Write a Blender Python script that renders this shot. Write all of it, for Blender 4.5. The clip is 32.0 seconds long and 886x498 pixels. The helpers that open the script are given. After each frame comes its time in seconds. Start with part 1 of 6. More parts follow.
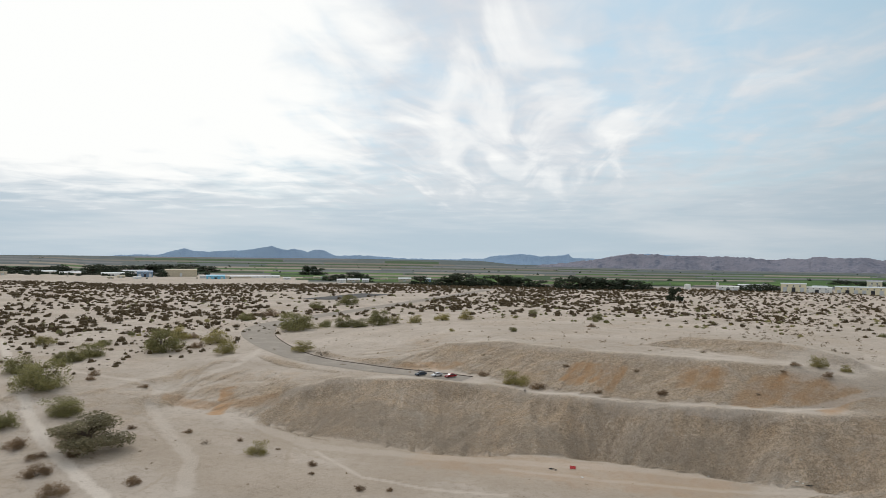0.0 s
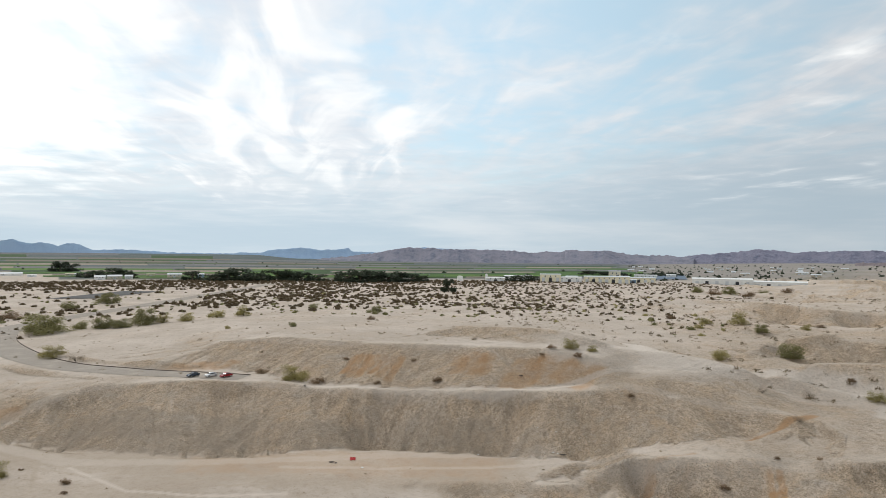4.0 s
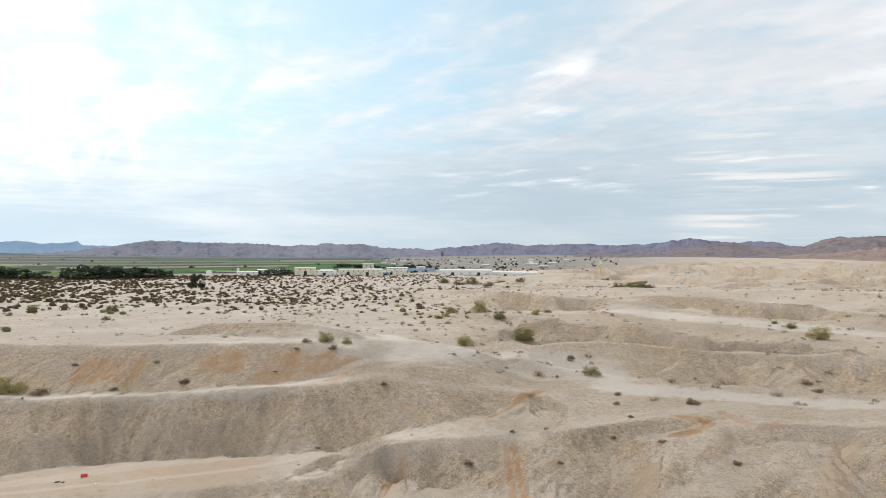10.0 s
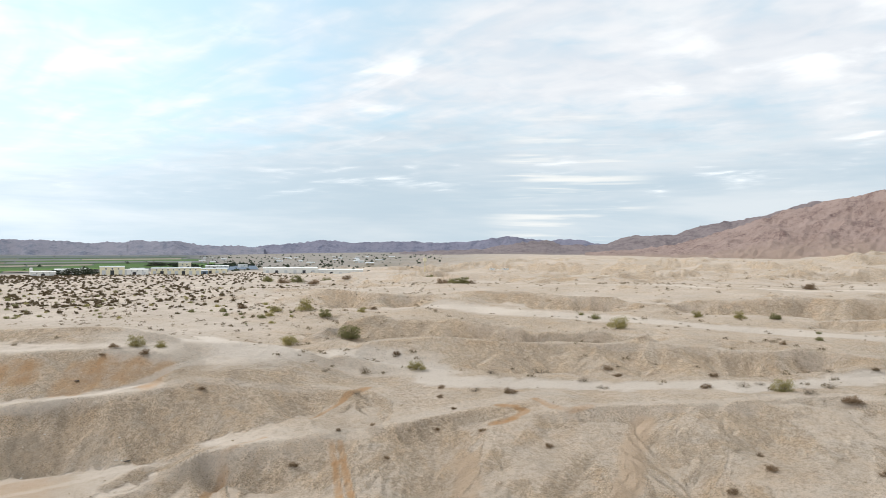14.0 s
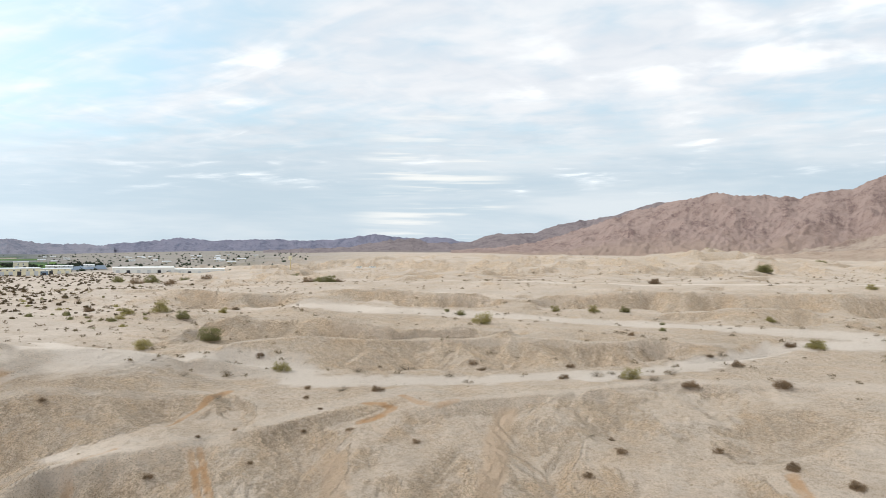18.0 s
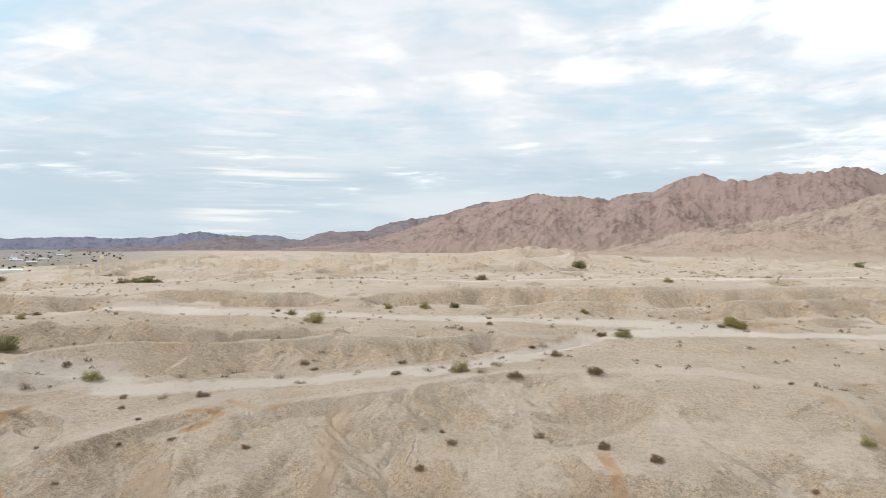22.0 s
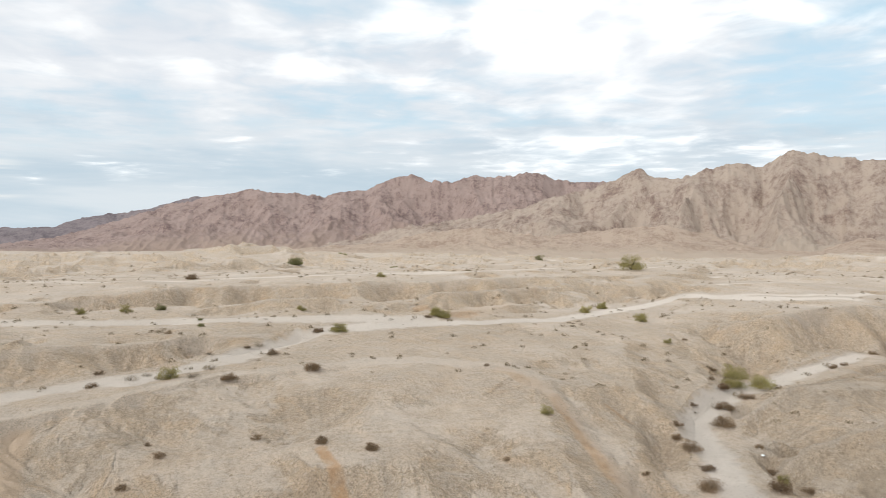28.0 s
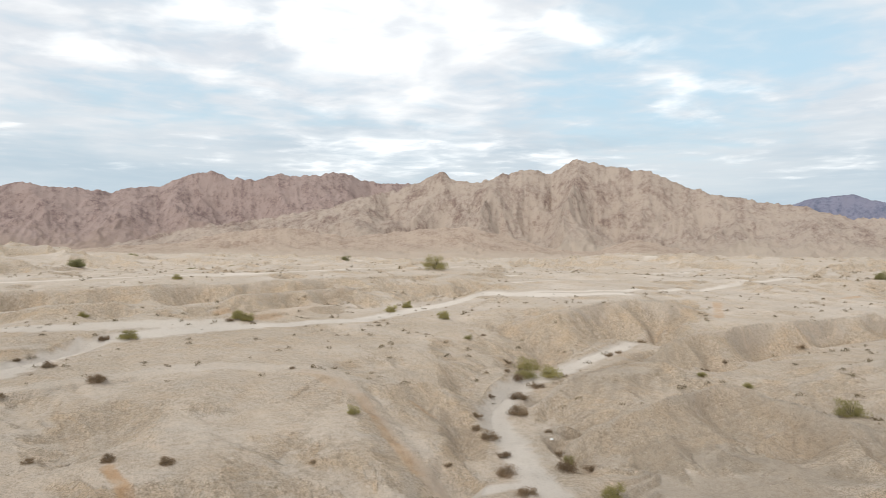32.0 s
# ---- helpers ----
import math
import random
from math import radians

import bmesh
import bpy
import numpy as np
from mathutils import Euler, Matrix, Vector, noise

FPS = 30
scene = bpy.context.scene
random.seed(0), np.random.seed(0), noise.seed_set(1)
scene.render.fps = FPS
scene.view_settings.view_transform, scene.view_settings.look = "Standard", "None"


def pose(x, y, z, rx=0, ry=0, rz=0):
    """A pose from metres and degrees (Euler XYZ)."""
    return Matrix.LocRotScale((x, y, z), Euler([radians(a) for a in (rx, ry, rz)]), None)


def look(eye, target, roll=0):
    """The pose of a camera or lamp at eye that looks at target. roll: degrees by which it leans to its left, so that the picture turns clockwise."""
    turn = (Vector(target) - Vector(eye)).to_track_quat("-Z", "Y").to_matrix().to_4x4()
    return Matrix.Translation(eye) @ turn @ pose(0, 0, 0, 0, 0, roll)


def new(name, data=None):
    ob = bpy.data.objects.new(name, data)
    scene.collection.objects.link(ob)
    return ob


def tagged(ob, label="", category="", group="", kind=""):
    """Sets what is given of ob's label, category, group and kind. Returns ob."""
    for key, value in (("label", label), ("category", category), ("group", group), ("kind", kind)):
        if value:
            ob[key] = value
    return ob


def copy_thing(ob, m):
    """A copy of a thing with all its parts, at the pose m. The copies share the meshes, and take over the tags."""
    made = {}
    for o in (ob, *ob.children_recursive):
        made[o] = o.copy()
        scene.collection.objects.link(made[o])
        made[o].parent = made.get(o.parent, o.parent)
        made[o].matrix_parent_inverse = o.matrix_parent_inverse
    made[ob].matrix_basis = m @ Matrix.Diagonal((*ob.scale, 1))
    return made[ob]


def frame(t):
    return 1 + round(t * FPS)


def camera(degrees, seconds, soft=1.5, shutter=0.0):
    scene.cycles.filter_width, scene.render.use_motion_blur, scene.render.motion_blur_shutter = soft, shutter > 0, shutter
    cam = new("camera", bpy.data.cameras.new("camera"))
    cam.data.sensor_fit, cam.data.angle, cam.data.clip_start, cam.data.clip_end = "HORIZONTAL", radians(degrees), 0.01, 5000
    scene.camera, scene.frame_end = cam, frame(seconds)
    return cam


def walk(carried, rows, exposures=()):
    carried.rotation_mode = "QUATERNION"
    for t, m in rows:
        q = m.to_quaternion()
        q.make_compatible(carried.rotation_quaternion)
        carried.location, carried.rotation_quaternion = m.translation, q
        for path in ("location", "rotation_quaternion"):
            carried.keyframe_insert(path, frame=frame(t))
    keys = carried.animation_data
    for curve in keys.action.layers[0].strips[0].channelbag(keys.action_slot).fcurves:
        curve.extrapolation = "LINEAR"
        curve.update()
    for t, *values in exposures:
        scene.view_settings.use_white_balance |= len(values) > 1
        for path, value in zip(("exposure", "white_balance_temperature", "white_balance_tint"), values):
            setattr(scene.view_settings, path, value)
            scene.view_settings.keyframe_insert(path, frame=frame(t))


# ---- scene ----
import itertools

# ---------------------------------------------------------------- camera
cam = camera(64.86, 32.0, soft=0.6)
EYE = (0.0, 0.0, 45.0)
PATH = [
    (0, pose(*EYE, 90.47, -0.35, -0.00)),
    (0.5, pose(*EYE, 90.42, -0.36, -2.21)),
    (1, pose(*EYE, 90.38, -0.36, -4.66)),
    (1.5, pose(*EYE, 90.32, -0.36, -7.16)),
    (2, pose(*EYE, 90.26, -0.35, -9.62)),
    (2.5, pose(*EYE, 90.20, -0.32, -12.03)),
    (3, pose(*EYE, 90.14, -0.29, -14.34)),
    (3.5, pose(*EYE, 90.09, -0.26, -16.30)),
    (5.5, pose(*EYE, 89.90, -0.17, -22.18)),
    (6, pose(*EYE, 89.86, -0.15, -23.83)),
    (6.5, pose(*EYE, 89.83, -0.14, -25.51)),
    (7, pose(*EYE, 89.79, -0.14, -27.18)),
    (7.5, pose(*EYE, 89.76, -0.14, -28.75)),
    (8, pose(*EYE, 89.72, -0.15, -30.54)),
    (8.5, pose(*EYE, 89.69, -0.16, -32.42)),
    (9, pose(*EYE, 89.65, -0.17, -34.28)),
    (9.5, pose(*EYE, 89.61, -0.19, -36.12)),
    (10, pose(*EYE, 89.57, -0.21, -37.86)),
    (10.5, pose(*EYE, 89.53, -0.24, -39.53)),
    (11, pose(*EYE, 89.50, -0.26, -41.14)),
    (11.5, pose(*EYE, 89.47, -0.29, -42.72)),
    (12, pose(*EYE, 89.45, -0.30, -44.31)),
    (12.5, pose(*EYE, 89.45, -0.32, -46.04)),
    (13, pose(*EYE, 89.44, -0.32, -47.96)),
    (13.5, pose(*EYE, 89.43, -0.32, -49.99)),
    (14, pose(*EYE, 89.42, -0.31, -52.07)),
    (14.5, pose(*EYE, 89.40, -0.29, -54.13)),
    (15, pose(*EYE, 89.38, -0.28, -56.07)),
    (15.5, pose(*EYE, 89.36, -0.28, -57.56)),
    (17.5, pose(*EYE, 89.32, -0.31, -61.83)),
    (18, pose(*EYE, 89.31, -0.32, -62.95)),
    (18.5, pose(*EYE, 89.29, -0.32, -64.19)),
    (19, pose(*EYE, 89.29, -0.33, -65.51)),
    (19.5, pose(*EYE, 89.29, -0.33, -67.02)),
    (20, pose(*EYE, 89.29, -0.33, -69.10)),
    (20.5, pose(*EYE, 89.28, -0.32, -71.46)),
    (21, pose(*EYE, 89.26, -0.31, -73.68)),
    (21.5, pose(*EYE, 89.23, -0.31, -75.30)),
    (22, pose(*EYE, 89.21, -0.32, -76.65)),
    (22.5, pose(*EYE, 89.19, -0.33, -77.95)),
    (23, pose(*EYE, 89.19, -0.35, -79.41)),
    (23.5, pose(*EYE, 89.18, -0.35, -81.36)),
    (24, pose(*EYE, 89.18, -0.34, -83.48)),
    (24.5, pose(*EYE, 89.17, -0.33, -85.68)),
    (25, pose(*EYE, 89.16, -0.31, -87.81)),
    (25.5, pose(*EYE, 89.13, -0.28, -89.93)),
    (26, pose(*EYE, 89.10, -0.25, -92.05)),
    (26.5, pose(*EYE, 89.08, -0.23, -94.22)),
    (28.5, pose(*EYE, 89.06, -0.24, -101.33)),
    (29, pose(*EYE, 89.07, -0.27, -103.05)),
    (29.5, pose(*EYE, 89.09, -0.30, -104.79)),
    (30, pose(*EYE, 89.11, -0.34, -106.72)),
    (30.5, pose(*EYE, 89.14, -0.38, -108.86)),
    (31, pose(*EYE, 89.16, -0.41, -111.05)),
    (31.5, pose(*EYE, 89.17, -0.43, -113.31)),
    (32, pose(*EYE, 89.18, -0.46, -115.45)),
]
walk(cam, PATH, [(0.0, -0.52), (4.5, -0.26), (8.0, -0.08), (15.0, 0.12), (25.0, 0.10), (32.0, 0.02)])

# ---------------------------------------------------------------- world and sun
SUN_BEARING, SUN_HEIGHT = -24.0, 46.0


def bearing_xy(bearing, distance):
    a = radians(bearing)
    return distance * math.sin(a), distance * math.cos(a)


class Nodes:
    """Short hand for building node trees."""

    def __init__(self, tree):
        self.tree = tree
        tree.nodes.clear()

    def add(self, kind, inputs=None, **props):
        n = self.tree.nodes.new(kind)
        for k, v in props.items():
            setattr(n, k, v)
        for k, v in (inputs or {}).items():
            if isinstance(v, bpy.types.NodeSocket):
                self.tree.links.new(v, n.inputs[k])
            else:
                n.inputs[k].default_value = v
        return n

    def math(self, op, a, b=0.0, c=0.0, clamp=False):
        n = self.tree.nodes.new("ShaderNodeMath")
        n.operation, n.use_clamp = op, clamp
        for i, v in enumerate((a, b, c)):
            if isinstance(v, bpy.types.NodeSocket):
                self.tree.links.new(v, n.inputs[i])
            else:
                n.inputs[i].default_value = v
        return n.outputs[0]

    def vec(self, op, a, b=(0, 0, 0)):
        n = self.tree.nodes.new("ShaderNodeVectorMath")
        n.operation = op
        for i, v in enumerate((a, b)):
            if isinstance(v, bpy.types.NodeSocket):
                self.tree.links.new(v, n.inputs[i])
            else:
                n.inputs[i].default_value = v
        return n

    def ramp(self, value, lo, hi, a=0.0, b=1.0, smooth=True):
        n = self.tree.nodes.new("ShaderNodeMapRange")
        n.interpolation_type = "SMOOTHSTEP" if smooth else "LINEAR"
        n.inputs["From Min"].default_value, n.inputs["From Max"].default_value = lo, hi
        n.inputs["To Min"].default_value, n.inputs["To Max"].default_value = a, b
        self.tree.links.new(value, n.inputs["Value"])
        return n.outputs["Result"]

    def mix(self, f, a, b):
        n = self.tree.nodes.new("ShaderNodeMix")
        n.data_type = "RGBA"
        for s, v in ((n.inputs[0], f), (n.inputs[6], a), (n.inputs[7], b)):
            if isinstance(v, bpy.types.NodeSocket):
                self.tree.links.new(v, s)
            else:
                s.default_value = v if isinstance(v, float) else (*v[:3], 1)
        return n.outputs[2]

    def noise(self, vector, scale, detail=4.0, rough=0.55, distortion=0.0):
        n = self.add("ShaderNodeTexNoise", {"Scale": scale, "Detail": detail, "Roughness": rough, "Distortion": distortion})
        self.tree.links.new(vector, n.inputs["Vector"])
        return n.outputs["Fac"]

    def link(self, a, b):
        self.tree.links.new(a, b)


world = bpy.data.worlds.new("sky")
scene.world = world
world.use_nodes = True
w = Nodes(world.node_tree)


def sky_way(bearing, height):
    a, e = radians(bearing), radians(height)
    return (math.sin(a) * math.cos(e), math.cos(a) * math.cos(e), math.sin(e))


def sky_spot(bearing, height, inner, outer):
    """1 within inner degrees of a direction, 0 beyond outer degrees."""
    d = w.vec("DOT_PRODUCT", ray, sky_way(bearing, height)).outputs["Value"]
    return w.ramp(d, math.cos(radians(outer)), math.cos(radians(inner)))


ray = w.add("ShaderNodeTexCoord").outputs["Generated"]
dz = w.add("ShaderNodeSeparateXYZ", {"Vector": ray}).outputs[2]
air = w.add("ShaderNodeTexSky", sky_type="NISHITA", sun_disc=False, sun_elevation=radians(SUN_HEIGHT), sun_rotation=radians(SUN_BEARING), air_density=1.0, dust_density=1.0, ozone_density=1.5)
thin = w.vec("SCALE", air.outputs[0])
thin.inputs["Scale"].default_value = 0.14
blue = w.mix(0.75, thin.outputs[0], (0.60, 0.80, 0.90))
# the cloud sheet seen from below: direction divided by height
reach = w.math("DIVIDE", 1.0, w.math("ADD", w.math("MAXIMUM", dz, 0.0), 0.07))
sheet = w.vec("MULTIPLY", ray, w.add("ShaderNodeCombineXYZ", {"X": reach, "Y": reach, "Z": 0.0}).outputs[0]).outputs[0]
combed = w.add("ShaderNodeMapping", {"Vector": sheet, "Rotation": (0, 0, radians(8))}).outputs[0]
banks = w.noise(w.vec("MULTIPLY", combed, (0.55, 0.30, 1)).outputs[0], 1.0, 4.0, 0.5, 0.6)
streets = w.noise(w.vec("MULTIPLY", combed, (3.0, 0.80, 1)).outputs[0], 1.0, 4.0, 0.5, 0.9)
ripples = w.noise(w.vec("MULTIPLY", combed, (5.2, 4.4, 1)).outputs[0], 1.0, 3.0, 0.5, 0.5)
heaps = w.noise(w.vec("MULTIPLY", sheet, (2.6, 2.6, 1)).outputs[0], 1.0, 4.0, 0.5, 0.3)
facing = sky_spot(12, 14, 22, 66)
streets = w.math("ADD", w.math("MULTIPLY", streets, facing), w.math("MULTIPLY", heaps, w.math("SUBTRACT", 1.0, facing)))
puffs = w.noise(w.vec("MULTIPLY", sheet, (1.9, 1.9, 1)).outputs[0], 1.3, 5.0, 0.52, 0.4)
cover = w.math("ADD", w.math("MULTIPLY", banks, 0.50), w.math("ADD", w.math("MULTIPLY", streets, 0.30), w.math("MULTIPLY", ripples, 0.20)))
gaps = w.math("ADD", sky_spot(22, 18, 2, 16), w.math("ADD", w.math("MULTIPLY", sky_spot(42, 21, 2, 16), 1.1), w.math("ADD", w.math("MULTIPLY", sky_spot(133, 15, 2, 15), 1.5), sky_spot(96, 21, 1, 16))))
gaps = w.math("ADD", gaps, w.math("MULTIPLY", sky_spot(-15, 8.5, 1, 9), 0.55))
cover = w.math("SUBTRACT", cover, w.math("MULTIPLY", gaps, 0.10))
veil = w.ramp(cover, 0.30, 0.54)
toward = sky_spot(-12, 14, 6, 62)
tone = w.math("ADD", w.math("MULTIPLY", streets, 0.35), w.math("ADD", w.math("MULTIPLY", puffs, 0.40), w.math("MULTIPLY", ripples, 0.25)))
bulk = w.mix(w.ramp(tone, 0.34, 0.66), (0.71, 0.755, 0.815), (0.845, 0.87, 0.90))
sky = w.mix(veil, blue, bulk)
# grey-blue layer near the horizon, in flat bands
flat = w.noise(w.vec("MULTIPLY", ray, (1.3, 1.3, 11.0)).outputs[0], 1.7, 5.0, 0.55, 0.3)
layer = w.mix(w.ramp(flat, 0.38, 0.66), (0.52, 0.635, 0.72), (0.70, 0.765, 0.81))
edge = w.math("ADD", dz, w.math("MULTIPLY", w.math("SUBTRACT", puffs, 0.5), 0.10))
sky = w.mix(w.ramp(w.math("ADD", edge, w.math("MULTIPLY", toward, 0.035)), 0.06, 0.22, 0.95, 0.0), sky, layer)
slits = w.noise(w.vec("MULTIPLY", ray, (2.2, 2.2, 42.0)).outputs[0], 2.0, 4.0, 0.5, 0.2)
sky = w.mix(w.math("MULTIPLY", sky_spot(62, 4.4, 1, 8), w.ramp(slits, 0.50, 0.66, 0.0, 0.75)), sky, (0.98, 0.97, 0.93))
# brighter towards the hidden sun, and where the sheet is torn
lit = w.vec("SCALE", sky)
w.link(w.math("ADD", 1.0, w.math("MULTIPLY", toward, 0.31)), lit.inputs["Scale"])
wisp = w.math("ADD", w.math("MULTIPLY", w.math("SUBTRACT", banks, 0.5), 1.5), w.math("ADD", w.math("MULTIPLY", w.math("SUBTRACT", streets, 0.5), 0.9), w.math("MULTIPLY", w.math("SUBTRACT", puffs, 0.5), 0.9)))
torn = w.math("ADD", w.math("MULTIPLY", w.math("MAXIMUM", sky_spot(112, 12.5, 1, 14), sky_spot(108, 19, 1, 11)), 0.62), wisp)
burst = w.math("ADD", sky_spot(-30, 17, 7, 33), wisp)
ribs = w.math("ADD", sky_spot(5, 10.5, 3, 15), w.math("MULTIPLY", w.math("SUBTRACT", streets, 0.5), 3.4))
glare = w.math("ADD", w.ramp(burst, 0.10, 0.85), w.math("ADD", w.ramp(torn, 0.30, 1.0, 0.0, 0.30), w.ramp(ribs, 0.55, 1.45, 0.0, 0.55)))
glare = w.math("MULTIPLY", glare, w.ramp(edge, 0.055, 0.125), clamp=True)
sky = w.mix(glare, lit.outputs[0], (1.42, 1.43, 1.41))
w.add("ShaderNodeOutputWorld", {"Surface": w.add("ShaderNodeBackground", {"Color": sky, "Strength": 1.0}).outputs[0]})

sun = new("sun", bpy.data.lights.new("sun", "SUN"))
sun.data.energy, sun.data.angle, sun.data.color = 1.6, radians(18), (1.0, 0.965, 0.91)
sun.matrix_world = look((*bearing_xy(SUN_BEARING, 100), 100 * math.tan(radians(SUN_HEIGHT))), (0, 0, 0))

# ---------------------------------------------------------------- noise on arrays


def hash2(ix, iy, seed):
    h = (ix.astype(np.int64) * 374761393 + iy.astype(np.int64) * 668265263 + seed * 974711) & 0x7FFFFFFF
    h = ((h ^ (h >> 13)) * 1274126177) & 0x7FFFFFFF
    return ((h ^ (h >> 16)) & 0xFFFF) / 65535.0


def value_noise(x, y, seed=0):
    """Smooth noise between -1 and 1 on arrays."""
    ix, iy = np.floor(x), np.floor(y)
    fx, fy = x - ix, y - iy
    fx, fy = fx * fx * fx * (fx * (fx * 6 - 15) + 10), fy * fy * fy * (fy * (fy * 6 - 15) + 10)
    a, b = hash2(ix, iy, seed), hash2(ix + 1, iy, seed)
    c, d = hash2(ix, iy + 1, seed), hash2(ix + 1, iy + 1, seed)
    return ((a * (1 - fx) + b * fx) * (1 - fy) + (c * (1 - fx) + d * fx) * fy) * 2 - 1


def fractal(x, y, octaves=4, seed=0, gain=0.5):
    total, amp, norm = 0.0, 1.0, 0.0
    for k in range(octaves):
        total = total + amp * value_noise(x + 17.3 * k, y - 9.1 * k, seed + k)
        norm += amp
        x, y, amp = x * 1.97 + y * 0.31, y * 1.97 - x * 0.31, amp * gain
    return total / norm


def ridged(x, y, octaves=4, seed=0, gain=0.5):
    """1 on sharp ridges, 0 in the valleys."""
    total, amp, norm = 0.0, 1.0, 0.0
    for k in range(octaves):
        total = total + amp * (1 - np.abs(value_noise(x + 5.7 * k, y + 3.3 * k, seed + k)))
        norm += amp
        x, y, amp = x * 1.93 + y * 0.42, y * 1.93 - x * 0.42, amp * gain
    return total / norm


